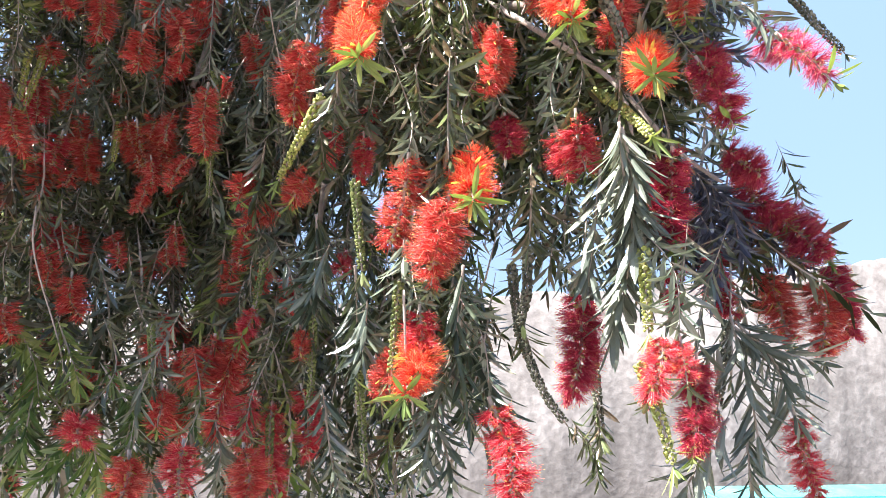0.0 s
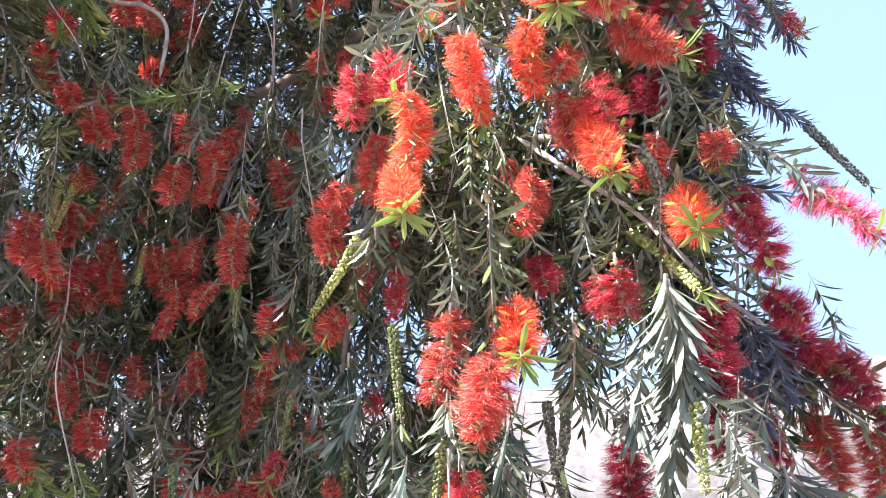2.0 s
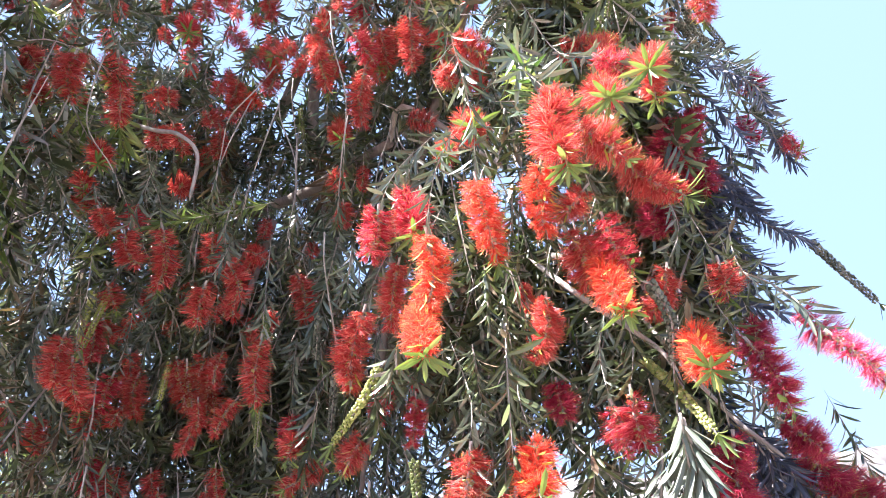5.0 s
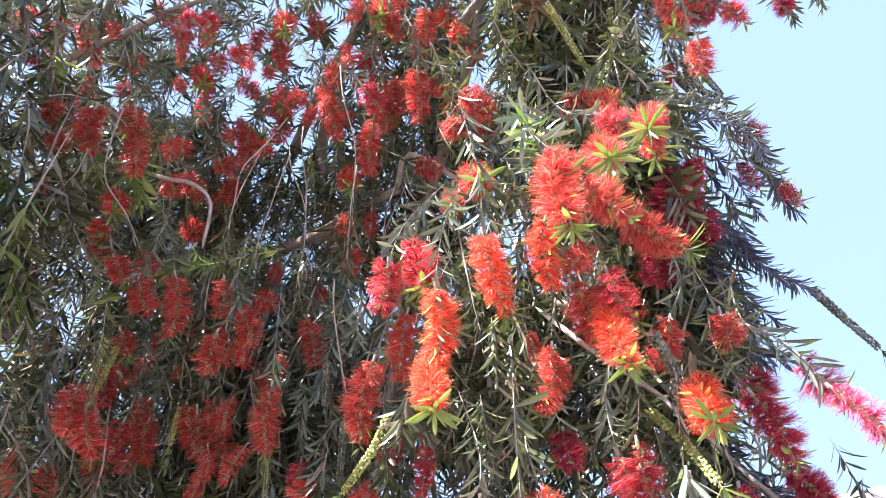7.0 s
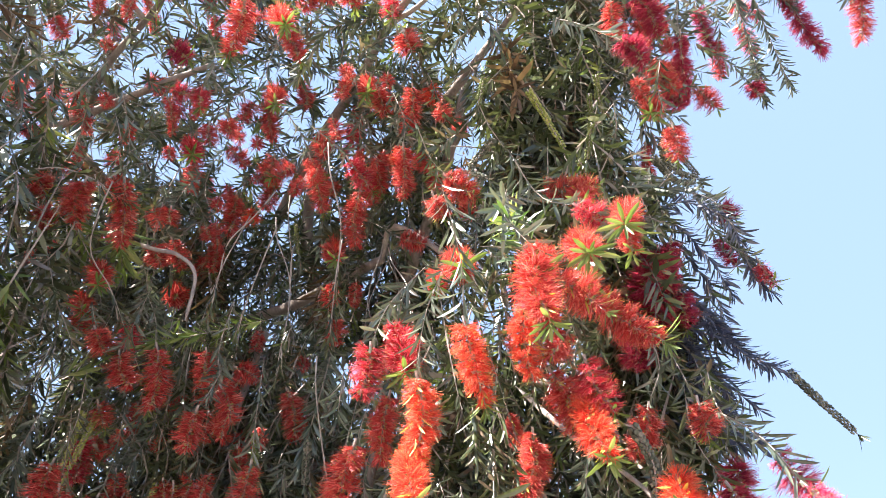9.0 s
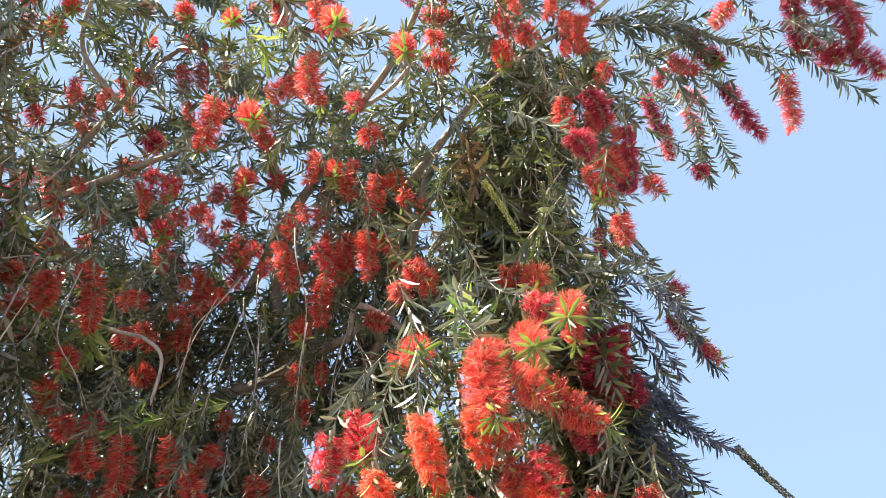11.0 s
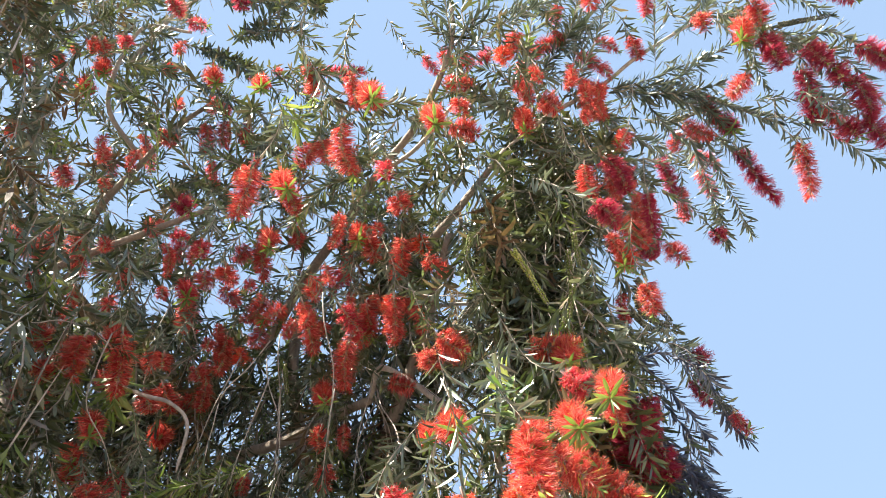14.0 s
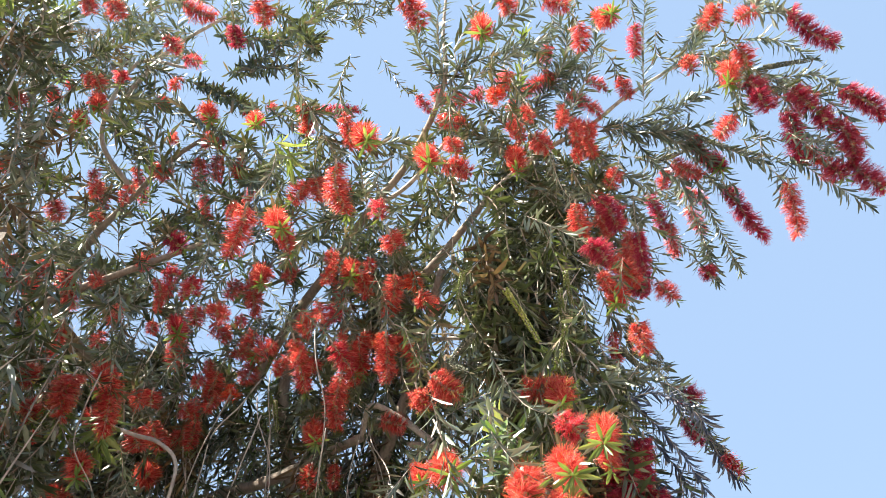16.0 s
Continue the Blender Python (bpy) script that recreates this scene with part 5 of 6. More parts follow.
leafy_twig([(-0.085, 1.059, 2.26), (-0.114, 0.994, 2.166)], 0.060, GREY)
leafy_twig([(-0.017, 0.94, 2.094), (-0.009, 0.981, 2.008)], 0.057, OLIVE)
leafy_twig([(0.013, 0.983, 2.067), (0.031, 1.037, 1.963)], 0.059, OLIVE)
leafy_twig([(-0.038, 0.976, 1.97), (-0.023, 0.967, 1.863)], 0.057, OLIVE)
leafy_twig([(0.209, 0.92, 2.065), (0.248, 0.924, 2.047), (0.267, 0.925, 1.992), (0.266, 0.938, 1.925)], 0.035, BARE)
leafy_twig([(0.011, 0.951, 2.324), (-0.022, 0.95, 2.233), (0.025, 0.99, 2.11)], 0.035, BARE)
leafy_twig([(0.004, 0.995, 2.354), (0.05, 0.921, 2.318), (0.108, 0.891, 2.345)], 0.098, OLIVE)
leafy_twig([(0.213, 1.25, 2.975), (0.274, 1.309, 2.891)], 0.080, OLIVE)
leafy_twig([(0.295, 1.12, 2.87), (0.337, 1.164, 2.805)], 0.080, OLIVE)
leafy_twig([(0.359, 1.127, 2.84), (0.353, 1.203, 2.75)], 0.080, OLIVE)
leafy_twig([(0.387, 1.155, 2.795), (0.43, 1.211, 2.704)], 0.073, OLIVE)
leafy_twig([(0.767, 1.208, 3.843), (0.747, 1.048, 3.969), (0.729, 0.862, 4.074)], 0.102, GREY)
leafy_twig([(0.581, 1.225, 3.746), (0.788, 1.204, 3.756), (0.973, 1.054, 3.776)], 0.087, GREY)
leafy_twig([(0.568, 1.22, 3.74), (0.787, 1.229, 3.722), (1.013, 1.164, 3.709)], 0.086, GREY)
leafy_twig([(0.651, 1.252, 3.748), (0.921, 1.246, 3.728), (1.082, 1.203, 3.558), (1.189, 1.152, 3.475)], 0.092, GREY)
leafy_twig([(0.903, 1.299, 3.757), (1.033, 1.394, 3.641), (1.103, 1.409, 3.567)], 0.110, GREY)
leafy_twig([(0.741, 1.256, 3.769), (0.964, 1.286, 3.68), (1.086, 1.358, 3.575)], 0.101, GREY)
leafy_twig([(1.014, 1.003, 3.839), (1.173, 0.985, 3.685), (1.289, 0.993, 3.577), (1.362, 1.043, 3.467)], 0.101, GREY)
leafy_twig([(1.115, 0.974, 3.7), (1.225, 0.923, 3.647), (1.338, 0.952, 3.525)], 0.088, GREY)
leafy_twig([(1.15, 1.128, 3.505), (1.234, 1.139, 3.408), (1.369, 1.166, 3.294)], 0.087, GREY)
leafy_twig([(1.133, 1.021, 3.64), (1.223, 1.076, 3.504), (1.307, 1.092, 3.413)], 0.092, GREY)
leafy_twig([(0.932, 0.888, 3.974), (0.883, 0.996, 3.929), (0.832, 1.093, 3.895)], 0.095, GREY)
leafy_twig([(1.022, 0.938, 3.878), (1.128, 0.901, 3.822), (1.207, 0.9, 3.723)], 0.086, GREY)
leafy_twig([(0.917, 1.025, 3.903), (1.024, 1.067, 3.794), (1.087, 1.132, 3.657)], 0.086, GREY)
leafy_twig([(1.037, 0.824, 3.939), (1.1, 0.82, 3.898), (1.161, 0.822, 3.85)], 0.090, GREY)
leafy_twig([(1.165, 1.147, 3.47), (1.143, 1.192, 3.435), (1.138, 1.21, 3.373)], 0.086, GREY)
leafy_twig([(0.884, 1.359, 3.696), (1.05, 1.615, 3.67), (0.993, 1.536, 3.265)], 0.080, GREY)
leafy_twig([(0.928, 1.338, 3.644), (1.068, 1.523, 3.526), (1.088, 1.528, 3.31)], 0.079, GREY)
leafy_twig([(0.699, 1.257, 3.77), (0.84, 1.374, 3.68), (0.939, 1.382, 3.629)], 0.078, GREY)
leafy_twig([(0.463, 1.197, 3.696), (0.636, 1.307, 3.609), (0.796, 1.413, 3.628)], 0.084, GREY)
leafy_twig([(0.019, 1.136, 3.837), (-0.018, 0.918, 3.856), (-0.011, 0.785, 3.909)], 0.095, GREY)
leafy_twig([(-0.046, 1.098, 3.66), (0.132, 1.037, 3.802), (0.359, 0.986, 3.937)], 0.078, GREY)
leafy_twig([(0.037, 1.073, 3.851), (0.173, 0.953, 3.916), (0.323, 0.922, 4.051)], 0.083, GREY)
leafy_twig([(0.349, 1.259, 3.868), (0.45, 1.142, 3.957), (0.479, 0.988, 4.053)], 0.100, OLIVE)
leafy_twig([(0.448, 1.2, 3.731), (0.541, 1.104, 3.905), (0.568, 0.968, 3.986)], 0.085, GREY)
leafy_twig([(0.24, 1.206, 3.704), (0.179, 1.163, 3.745), (0.117, 1.148, 3.757)], 0.083, OLIVE)
leafy_twig([(-0.763, 1.231, 4.058), (-0.518, 0.978, 3.938), (-0.349, 0.843, 3.929)], 0.107, OLIVE)
leafy_twig([(-0.857, 1.293, 4.145), (-0.571, 1.096, 3.906), (-0.449, 1.132, 3.857)], 0.099, OLIVE)
leafy_twig([(-1.121, 1.5, 4.388), (-0.838, 1.429, 4.138), (-0.636, 1.469, 3.972)], 0.110, OLIVE)
leafy_twig([(-1.258, 1.328, 4.265), (-1.057, 1.49, 4.334), (-0.732, 1.347, 3.998)], 0.110, OLIVE)
leafy_twig([(-0.89, 1.169, 4.231), (-0.642, 1.059, 4.026), (-0.425, 1.002, 3.961)], 0.105, OLIVE)
leafy_twig([(-0.621, 0.884, 3.957), (-0.498, 0.891, 3.866), (-0.394, 0.836, 3.623)], 0.085, OLIVE)
leafy_twig([(-1.251, 1.28, 3.974), (-1.171, 1.537, 4.234), (-0.82, 1.488, 3.956)], 0.099, OLIVE)
leafy_twig([(-1.59, 1.221, 3.994), (-1.383, 1.204, 4.082), (-1.189, 1.221, 4.306)], 0.104, OLIVE)
leafy_twig([(-0.453, 0.903, 3.463), (-0.37, 0.85, 3.345), (-0.274, 0.84, 3.309)], 0.070, OLIVE)
leafy_twig([(-0.515, 0.963, 3.355), (-0.459, 0.955, 3.311), (-0.467, 1.051, 3.331)], 0.078, YOUNG_SUNLIT)
leafy_twig([(-0.379, 0.862, 3.264), (-0.253, 0.851, 3.207), (-0.12, 0.948, 3.342)], 0.071, OLIVE)
leafy_twig([(-0.751, 1.477, 3.685), (-0.586, 1.246, 3.536), (-0.424, 1.147, 3.568)], 0.102, OLIVE)
leafy_twig([(-0.355, 1.401, 3.338), (-0.231, 1.264, 3.294), (-0.122, 1.272, 3.252)], 0.088, OLIVE)
leafy_twig([(-0.254, 1.109, 3.2), (-0.39, 1.151, 3.193), (-0.533, 1.395, 3.236)], 0.076, OLIVE)
leafy_twig([(-0.239, 1.124, 3.237), (-0.253, 1.016, 3.294), (-0.214, 0.907, 3.27)], 0.068, OLIVE)
leafy_twig([(-1.402, 1.851, 3.815), (-1.244, 1.805, 4.012), (-1.114, 1.649, 4.177)], 0.110, OLIVE)
leafy_twig([(-1.442, 1.947, 4.116), (-1.501, 1.637, 4.084), (-1.488, 1.436, 4.064)], 0.110, OLIVE)
leafy_twig([(-1.158, 1.672, 4.018), (-0.942, 1.734, 4.085), (-0.679, 1.52, 3.729)], 0.107, OLIVE)
leafy_twig([(-1.197, 1.722, 3.64), (-0.988, 1.601, 3.652), (-0.779, 1.504, 3.452)], 0.100, OLIVE)
leafy_twig([(0.384, 1.199, 2.975), (0.399, 1.256, 2.896), (0.405, 1.287, 2.803)], 0.110, GREY)
leafy_twig([(0.324, 1.062, 2.613), (0.507, 1.246, 2.726), (0.597, 1.225, 2.681), (0.641, 1.232, 2.588)], 0.070, GREY)
leafy_twig([(0.383, 1.2, 2.717), (0.468, 1.2, 2.619), (0.544, 1.2, 2.51), (0.584, 1.2, 2.408)], 0.060, SKY_SHEEN)
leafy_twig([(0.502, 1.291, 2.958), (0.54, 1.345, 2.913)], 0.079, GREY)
leafy_twig([(0.41, 1.2, 2.417), (0.51, 1.2, 2.354), (0.579, 1.2, 2.269), (0.638, 1.2, 2.243)], 0.045, SKY_SHEEN)
leafy_twig([(0.411, 1.2, 2.346), (0.487, 1.2, 2.248), (0.581, 1.2, 2.152)], 0.045, SKY_SHEEN)
leafy_twig([(0.391, 1.2, 2.294), (0.453, 1.2, 2.216), (0.519, 1.2, 2.134)], 0.044, SKY_SHEEN)
leafy_twig([(0.45, 1.2, 2.458), (0.517, 1.2, 2.367), (0.574, 1.2, 2.282)], 0.048, SKY_SHEEN)
leafy_twig([(0.45, 1.2, 2.385), (0.467, 1.2, 2.265), (0.461, 1.2, 2.158)], 0.047, SKY_SHEEN)
leafy_twig([(0.407, 1.2, 2.241), (0.471, 1.2, 2.188), (0.481, 1.2, 2.135)], 0.042, SKY_SHEEN)
leafy_twig([(0.638, 1.381, 2.78), (0.699, 1.375, 2.704), (0.72, 1.373, 2.635)], 0.089, SKY_SHEEN)
leafy_twig([(0.705, 1.36, 2.629), (0.704, 1.32, 2.518), (0.738, 1.327, 2.476)], 0.069, SKY_SHEEN)
leafy_twig([(-1.24, 1.342, 3.044), (-1.21, 1.329, 2.975), (-1.244, 1.354, 2.952)], 0.110, YOUNG_SUNLIT)
leafy_twig([(-0.933, 1.364, 2.703), (-0.995, 1.493, 2.679), (-1.013, 1.577, 2.664)], 0.106, YOUNG_SUNLIT)
leafy_twig([(-0.241, 1.637, 2.845), (-0.158, 1.605, 2.809), (-0.042, 1.404, 2.627)], 0.035, BARE)
leafy_twig([(-0.58, 1.673, 2.908), (-0.56, 1.704, 2.765), (-0.559, 1.727, 2.628)], 0.035, BARE)
leafy_twig([(-0.268, 1.597, 2.714), (-0.286, 1.572, 2.617), (-0.292, 1.568, 2.518)], 0.035, BARE)
leafy_twig([(-0.22, 1.536, 2.67), (-0.175, 1.473, 2.577), (-0.154, 1.364, 2.461)], 0.035, BARE)
leafy_twig([(-0.03, 1.05, 2.46), (0.013, 1.014, 2.384), (0.038, 0.956, 2.306)], 0.035, BARE)
leafy_twig([(-0.949, 1.56, 2.78), (-0.997, 1.708, 2.735), (-1.03, 1.753, 2.628)], 0.035, BARE)
leafy_twig([(-0.088, 1.28, 2.896), (0.009, 1.279, 2.891), (0.106, 1.288, 2.862)], 0.035, BARE)
leafy_twig([(-0.557, 1.282, 2.675), (-0.616, 1.296, 2.608), (-0.635, 1.324, 2.529)], 0.035, BARE)
leafy_twig([(-0.531, 1.332, 2.582), (-0.568, 1.364, 2.475)], 0.035, BARE)
leafy_twig([(-0.341, 1.333, 2.538), (-0.348, 1.358, 2.47)], 0.035, BARE)
leafy_twig([(-0.366, 1.261, 2.795), (-0.34, 1.321, 2.691), (-0.344, 1.363, 2.598)], 0.035, BARE)
leafy_twig([(-0.917, 1.212, 2.644), (-0.93, 1.246, 2.557), (-0.885, 1.299, 2.479)], 0.035, BARE)
leafy_twig([(-1.103, 1.171, 2.751), (-1.039, 1.199, 2.774), (-0.968, 1.245, 2.766)], 0.035, BARE)
leafy_twig([(-0.573, 1.729, 3.001), (-0.436, 1.684, 3.041), (-0.305, 1.551, 2.962)], 0.103, OLIVE)
leafy_twig([(-0.565, 1.56, 2.507), (-0.705, 1.5, 2.445), (-0.847, 1.47, 2.402)], 0.075, YOUNG_SUNLIT)
leafy_twig([(0.097, 0.86, 2.313), (0.069, 0.82, 2.344), (0.048, 0.8, 2.376)], 0.1, LUSH)
leafy_twig([(-0.002, 0.95, 2.233), (0.025, 0.92, 2.318), (0.075, 0.88, 2.306)], 0.08, OLIVE)
leafy_twig([(0.515, 1.3, 3.836), (0.518, 1.2, 4.077), (0.484, 1.1, 4.322)], 0.085, GREY)
leafy_twig([(0.492, 1.3, 3.903), (0.493, 1.2, 4.002), (0.576, 1.15, 4.119)], 0.085, GREY)
leafy_twig([(0.327, 1.3, 3.817), (0.402, 1.2, 3.929), (0.497, 1.15, 4.042)], 0.085, GREY)
leafy_twig([(0.967, 1.16, 4.066), (1.035, 1.1, 4.171), (1.137, 1.05, 4.386)], 0.09, GREY)
leafy_twig([(0.911, 1.18, 4.019), (1.01, 1.12, 4.123), (1.071, 1.08, 4.262)], 0.085, GREY)
leafy_twig([(1.024, 1.13, 4.08), (1.089, 1.08, 3.916), (1.129, 1.02, 3.685)], 0.09, GREY)
leafy_twig([(0.017, 1.1, 3.822), (0.101, 1.08, 3.914), (0.204, 1.05, 3.942), (0.369, 1.02, 3.972)], 0.08, GREY)
leafy_twig([(-0.002, 1.1, 3.855), (-0.073, 1.08, 3.963), (-0.093, 1.05, 4.101)], 0.085, GREY)
leafy_twig([(0.565, 1.25, 3.744), (0.726, 1.2, 3.766), (0.941, 1.15, 3.837)], 0.085, GREY)
leafy_twig([(0.749, 1.25, 3.811), (0.885, 1.25, 3.748), (0.998, 1.3, 3.634)], 0.085, GREY)
leafy_twig([(-0.783, 1.35, 1.586), (-0.715, 1.3, 1.498), (-0.685, 1.28, 1.446)], 0.07, YOUNG_SUNLIT)
leafy_twig([(-0.678, 1.3, 1.39), (-0.695, 1.28, 1.33), (-0.741, 1.25, 1.275)], 0.1, LUSH)
leafy_twig([(-0.683, 1.3, 1.385), (-0.641, 1.27, 1.322), (-0.62, 1.25, 1.256)], 0.1, YOUNG_SUNLIT)
leafy_twig([(-0.878, 1.42, 1.432), (-0.877, 1.4, 1.364), (-0.853, 1.38, 1.3)], 0.09, LUSH)
leafy_twig([(-0.623, 1.35, 1.44), (-0.593, 1.32, 1.367), (-0.595, 1.3, 1.296)], 0.09, LUSH)
leafy_twig([(-0.398, 1.2, 1.406), (-0.378, 1.18, 1.351), (-0.379, 1.16, 1.298)], 0.09, GREY)
leafy_twig([(-0.974, 1.5, 1.588), (-0.883, 1.45, 1.489), (-0.845, 1.42, 1.397)], 0.08, YOUNG_SUNLIT)
leafy_twig([(0.421, 1.14, 1.878), (0.46, 1.12, 1.803), (0.459, 1.1, 1.712)], 0.090, SKY_SHEEN)
leafy_twig([(0.441, 1.13, 1.845), (0.493, 1.11, 1.781), (0.501, 1.09, 1.692)], 0.090, SKY_SHEEN)
leafy_twig([(0.448, 1.12, 1.763), (0.468, 1.1, 1.693), (0.453, 1.08, 1.626)], 0.090, SKY_SHEEN)
leafy_twig([(-0.251, 1.7, 2.765), (-0.289, 1.69, 2.66), (-0.3, 1.67, 2.588), (-0.27, 1.66, 2.487)], 0.035, BARE)
leafy_twig([(-0.247, 1.7, 2.757), (-0.209, 1.67, 2.669), (-0.188, 1.65, 2.587), (-0.174, 1.63, 2.518)], 0.035, BARE)
leafy_twig([(-0.0, 1.25, 2.488), (0.039, 1.27, 2.408), (0.078, 1.3, 2.323)], 0.035, BARE)
leafy_twig([(-0.574, 1.75, 2.766), (-0.563, 1.75, 2.652), (-0.568, 1.75, 2.523)], 0.035, BARE)
leafy_twig([(-0.569, 1.55, 2.759), (-0.522, 1.55, 2.645), (-0.509, 1.55, 2.536), (-0.518, 1.55, 2.425)], 0.035, BARE)
leafy_twig([(-0.708, 1.6, 2.793), (-0.739, 1.6, 2.695), (-0.761, 1.6, 2.583)], 0.035, BARE)


# ---- the body of the crown ----
HANG, DROOP, OUTWARD = (0.0, -0.05, -1.0), (0.15, -0.35, -0.15), (0.65, -0.1, -0.6)
crown = Geo()
crown_rng = np.random.default_rng(77)


def make_strand(rng, arch):
    """A shoot along +z, 0.36 m long, for the inner crown."""
    g = Geo()
    b = rng.normal(0, 0.025, 6)
    spray(g, [(b[0], b[1], -0.18), (b[2] + arch, b[3], 0.0), (b[4] * 1.6, b[5] * 1.6, 0.18)], rng.uniform(0.060, 0.084), 0.0073, rng, rng.choice([0.04, 0.2, 0.45]), 0, 0.0028, 42, 1, 1.0, 0.16, True)
    return g.arrays()


# gaps in the foliage: before single flowers, and along the ragged lower edge of the crown
GAPS = [((-0.95, 1.74, 2.66), 0.17), ((-0.85, 1.5, 2.6), 0.15), ((-0.82, 1.3, 1.32), 0.14), ((-1.26, 2.0, 1.19), 0.2), ((-1.83, 2.9, 1.02), 0.3), ((-0.51, 1.3, 1.46), 0.07), ((-0.78, 2.0, 1.4), 0.1), ((-1.05, 2.7, 1.35), 0.16), ((0.05, 1.85, 3.3), 0.17), ((0.04, 1.6, 3.12), 0.14)]
# openings that let the sun in on the bough and on a few flowers
for lit, wide in [((-0.55, 1.93, 2.74), 0.12), ((-0.78, 2.12, 2.76), 0.09), ((-0.66, 2.02, 2.75), 0.09), ((-0.40, 1.80, 2.77), 0.09), ((0.06, 2.05, 3.38), 0.1), ((-1.02, 1.90, 2.75), 0.09), ((-0.30, 1.68, 2.78), 0.09), ((-0.1, 1.5, 3.3), 0.09)]:
    GAPS += [(np.array(lit) + np.array(SUN_TO) * k, wide) for k in np.arange(0.1, 2.9, 0.18)]
STRANDS = [make_strand(crown_rng, 0.03) for _ in range(16)]


def clump(centre, radii, tilt, number, direction, young=0.05, grey=0.16):
    """Shoots scattered through an egg-shaped part of the crown."""
    rng = crown_rng
    t = math.radians(tilt)
    done = 0
    while done < number:
        u = rng.uniform(-1, 1, 3)
        if u @ u > 1:
            continue
        done += 1
        x, y, z = u * np.array(radii)
        c = np.array(centre) + np.array([x, y * math.cos(t) - z * math.sin(t), y * math.sin(t) + z * math.cos(t)])
        if any(np.linalg.norm(c - np.array(g)) < r for g, r in GAPS):
            continue
        v, f, m = STRANDS[rng.integers(len(STRANDS))]
        d = np.array(direction) + rng.normal(0, 0.22 if direction is not DROOP else 0.45, 3)
        r = along(Vector(local(c)), Vector(d), rng.uniform(0, 6.28), rng.uniform(0.85, 1.15), rng.uniform(0.75, 1.2))
        a = np.array(r)
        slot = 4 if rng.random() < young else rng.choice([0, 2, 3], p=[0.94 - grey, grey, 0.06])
        crown.add(v @ a[:3, :3].T + a[:3, 3], f, 0)
        crown.m[-1] = np.where(m == 0, slot, 1)


clump((-1.03, 2.13, 2.137), (0.51, 0.45, 0.61), 14, 250, HANG)
clump((-0.955, 1.869, 1.5), (0.47, 0.40, 0.34), -2, 100, HANG)
clump((-0.853, 2.155, 1.957), (0.44, 0.15, 0.26), 10, 80, HANG)
# mostly hidden back foliage, added to dapple the wall
clump((0.747, 2.58, 2.679), (0.22, 0.25, 0.25), 23, 32, HANG)
clump((0.004, 1.918, 3.213), (0.32, 0.20, 0.26), 36, 30, HANG)
clump((-0.273, 1.88, 2.667), (0.21, 0.15, 0.17), 25, 55, HANG)
clump((-1.239, 1.419, 2.858), (0.24, 0.20, 0.34), 25, 10, HANG)
clump((0.462, 1.368, 2.295), (0.10, 0.12, 0.15), 16, 42, HANG)
clump((0.349, 1.364, 2.398), (0.09, 0.12, 0.18), 20, 30, HANG)
clump((-0.472, 1.908, 1.948), (0.28, 0.30, 0.50), 11, 165, HANG)
clump((-0.326, 1.762, 1.362), (0.28, 0.30, 0.29), -6, 90, HANG)
clump((-0.004, 1.56, 2.119), (0.21, 0.30, 0.31), 20, 150, HANG)
clump((-0.025, 1.505, 1.594), (0.12, 0.22, 0.23), 1, 55, HANG)
clump((0.303, 1.37, 2.116), (0.17, 0.22, 0.15), 22, 70, HANG)
clump((0.458, 1.342, 1.91), (0.07, 0.12, 0.14), 14, 14, HANG)
clump((-1.462, 1.896, 3.11), (0.53, 0.40, 0.60), 29, 60, DROOP)
clump((-0.83, 2.096, 3.201), (0.47, 0.30, 0.59), 32, 75, DROOP)
clump((-0.179, 1.826, 3.079), (0.34, 0.25, 0.42), 35, 100, HANG)
clump((0.249, 1.47, 2.819), (0.22, 0.20, 0.39), 33, 95, HANG, 0.03, 0.2)
clump((0.239, 1.32, 2.997), (0.21, 0.16, 0.18), 41, 60, HANG, 0.05, 0.45)
clump((-1.484, 2, 2.287), (0.31, 0.25, 0.58), 12, 80, HANG)
clump((0.358, 1.288, 2.412), (0.08, 0.15, 0.18), 25, 50, HANG)
clump((-0.84, 1.60, 3.80), (0.54, 0.25, 0.32), 48, 20, DROOP)
clump((-1.68, 1.83, 4.02), (0.47, 0.40, 0.69), 39, 85, DROOP)
clump((-1.097, 1.868, 3.831), (0.45, 0.40, 0.45), 39, 30, DROOP)
clump((-1.497, 1.45, 4.55), (0.61, 0.35, 0.29), 50, 48, DROOP)
clump((-0.453, 1.696, 3.71), (0.28, 0.25, 0.21), 42, 28, DROOP)
clump((0.166, 1.437, 3.84), (0.27, 0.25, 0.21), 48, 20, DROOP)
clump((0.316, 1.441, 3.372), (0.22, 0.22, 0.22), 39, 70, HANG)
clump((0.65, 1.64, 3.60), (0.19, 0.15, 0.20), 41, 30, OUTWARD)
clump((0.239, 1.13, 4.007), (0.18, 0.20, 0.13), 55, 6, DROOP)
# two masses largely left of the view, added to shade the left side
clump((-1.598, 0.836, 2.999), (0.49, 0.50, 0.57), 31, 40, HANG)
clump((-1.336, 1.003, 2.448), (0.43, 0.45, 0.49), 17, 150, HANG)
clump((-1.33, 1.48, 1.655), (0.39, 0.45, 0.65), 3, 100, HANG)
clump((-1.18, 1.99, 2.90), (0.45, 0.30, 0.32), 22, 75, HANG)
clump((-0.958, 2.20, 3.0), (0.78, 0.20, 0.33), 23, 120, HANG)
clump((-1.153, 2.073, 2.772), (0.67, 0.20, 0.56), 25, 20, HANG)
clump((-0.821, 2.051, 2.422), (0.43, 0.15, 0.18), 15, 90, HANG)
clump((-0.175, 1.849, 3.562), (0.31, 0.25, 0.19), 38, 40, HANG)
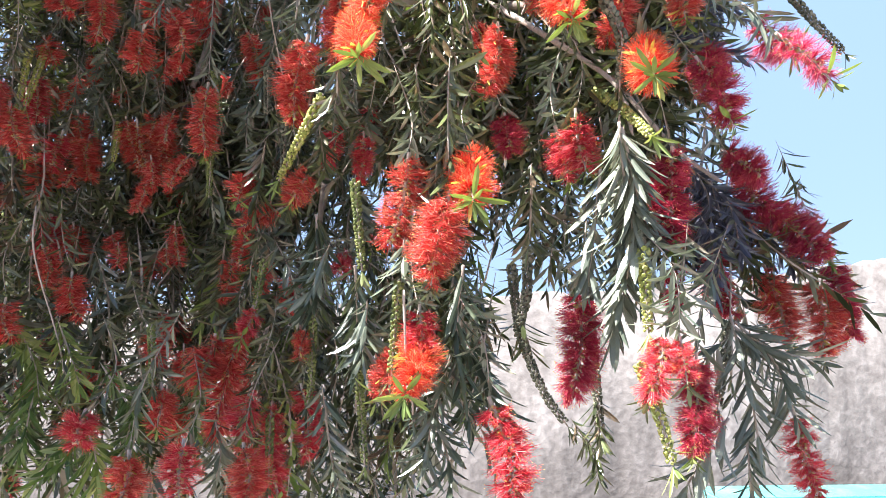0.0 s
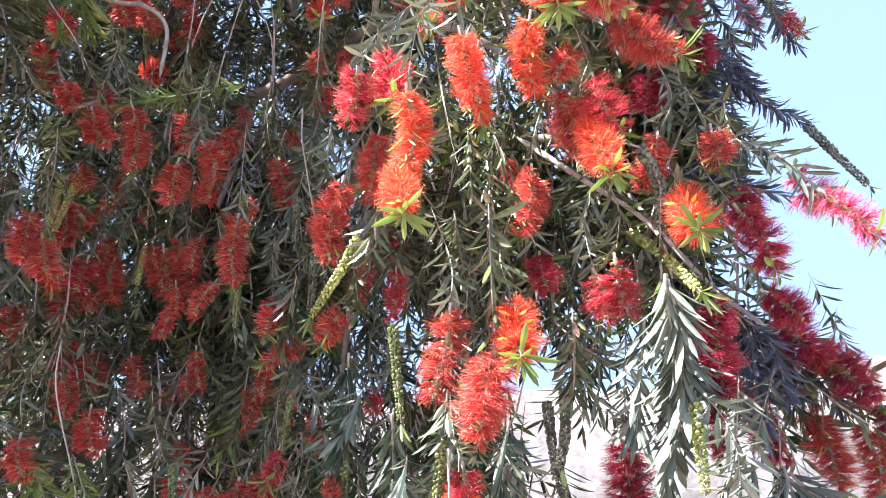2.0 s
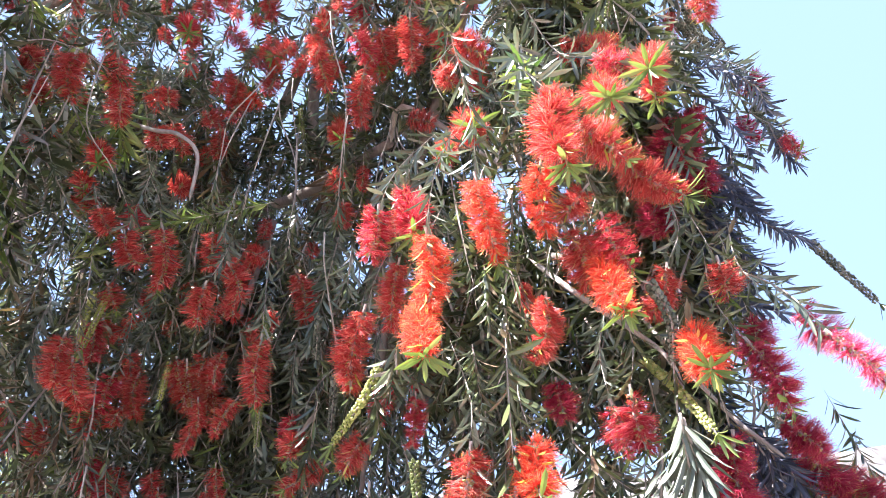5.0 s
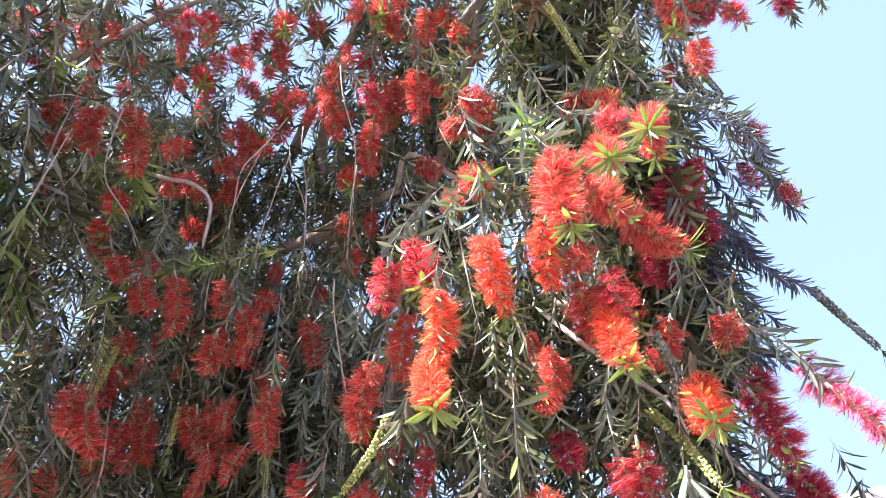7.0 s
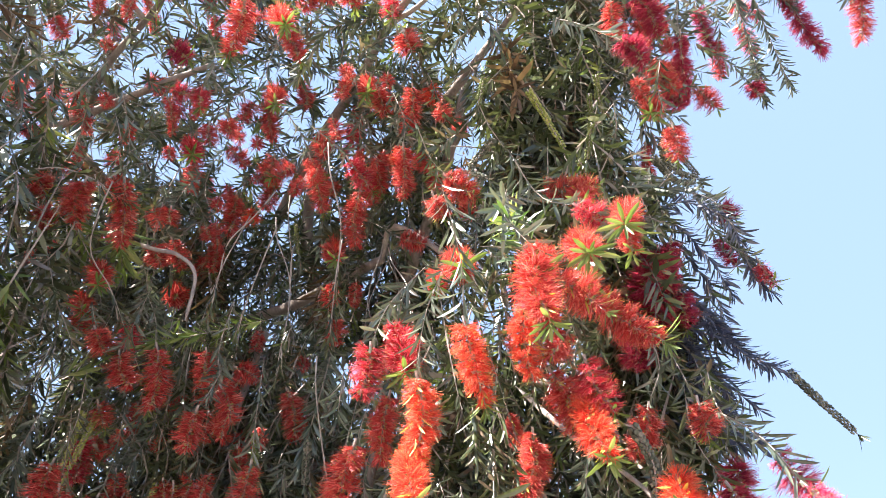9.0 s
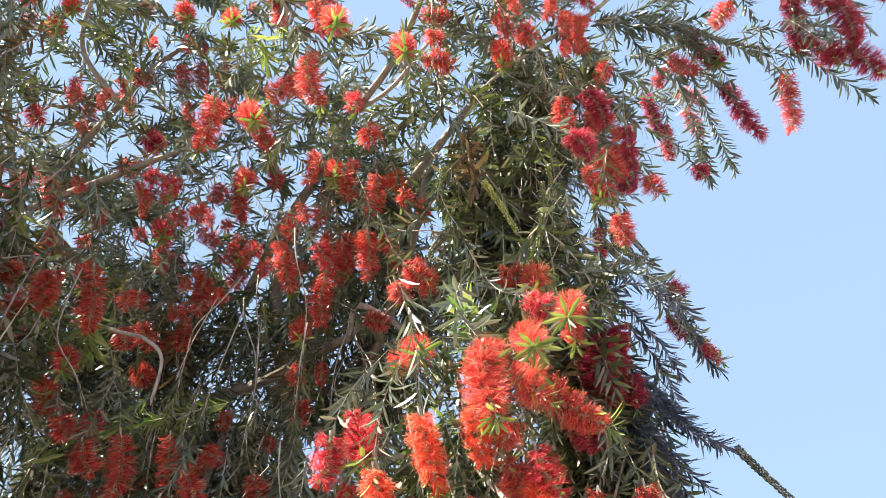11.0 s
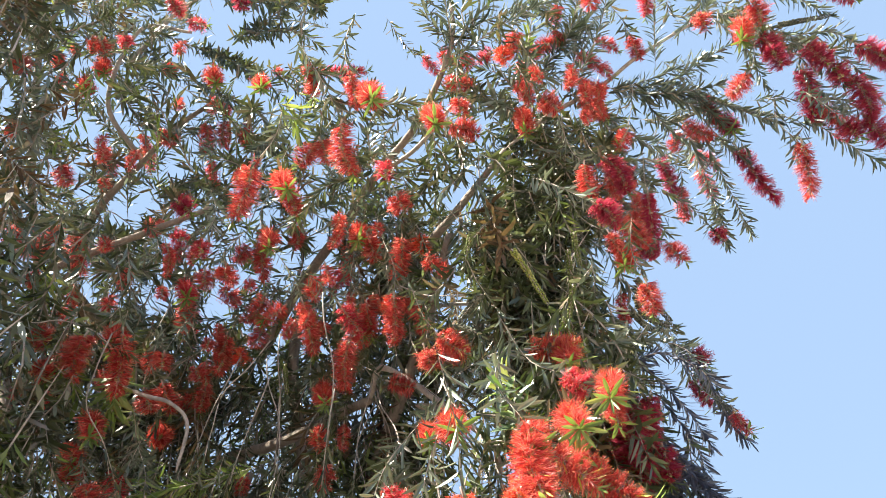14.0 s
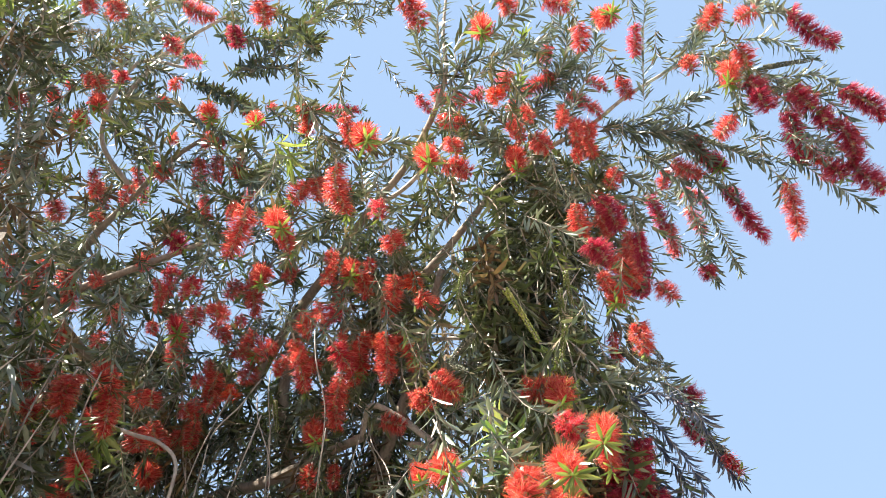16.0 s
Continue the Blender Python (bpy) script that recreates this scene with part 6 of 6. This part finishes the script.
clump((0.197, 1.418, 1.839), (0.07, 0.15, 0.07), 11, 8, HANG)
clump((0.564, 1.276, 1.769), (0.07, 0.10, 0.07), 8, 6, OUTWARD)
clump((-1.42, 1.3, 2.72), (0.14, 0.25, 0.2), 0, 25, HANG)
# unseen mass added to shade the lower left flowers
clump((-1.08, 0.68, 2.5), (0.2, 0.3, 0.4), 0, 60, HANG)
# crown top, outer side and back: mostly unseen, added to throw shade
clump((-0.65, 1.6, 5.5), (0.45, 0.45, 0.4), 0, 40, DROOP)
clump((-1.4, 1.6, 5.45), (0.5, 0.5, 0.35), 0, 15, DROOP)
clump((-2.1, 1.6, 5.1), (0.45, 0.5, 0.4), 0, 35, DROOP)
clump((-2.75, 1.45, 4.4), (0.45, 0.55, 0.6), 0, 80, DROOP)
clump((-2.7, 1.6, 3.3), (0.45, 0.5, 0.6), 0, 60, HANG)
clump((-2.35, 1.6, 2.2), (0.4, 0.5, 0.7), 0, 50, HANG)
clump((0.30, 2.65, 3.55), (0.40, 0.25, 0.45), 0, 55, HANG)
clump((-1.25, 2.75, 2.5), (0.8, 0.3, 0.75), 0, 210, HANG)
clump((-2.2, 1.05, 3.7), (0.38, 0.45, 0.55), 0, 170, DROOP)
clump((0.05, 1.37, 3.62), (0.30, 0.16, 0.20), 45, 8, HANG)
clump((0.45, 1.43, 3.76), (0.25, 0.14, 0.18), 45, 28, HANG)
clump((-1.45, 0.95, 3.5), (0.3, 0.35, 0.5), 0, 75, HANG)
clump((-1.75, 0.85, 4.2), (0.35, 0.35, 0.4), 0, 70, DROOP)
# a few shoots added to shade the spikes just below
clump((0.29, 1.12, 2.6), (0.09, 0.07, 0.07), 0, 12, HANG)
clump((-1.6, 2.3, 3.55), (0.5, 0.25, 0.4), 0, 45, HANG)
# shoots behind the trunk, their sunlit look put in as young-leaf green
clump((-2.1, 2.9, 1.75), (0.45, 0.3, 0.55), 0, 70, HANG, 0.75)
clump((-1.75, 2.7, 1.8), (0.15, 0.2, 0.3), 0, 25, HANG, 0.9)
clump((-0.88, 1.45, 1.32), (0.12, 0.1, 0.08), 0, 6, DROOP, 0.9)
# the near side of the crown, out of view, added to shade the left
clump((-1.27, 1.1, 2.20), (0.25, 0.25, 0.35), 0, 70, HANG)
tagged(part("foliage", crown.mesh("foliage", [LEAF_OLIVE, TWIG_BARK, LEAF_GREY, LEAF_DRY, LEAF_YOUNG_SUNLIT]), tree, None, "dense olive-green hanging foliage of the inner crown"), kind="stuff")
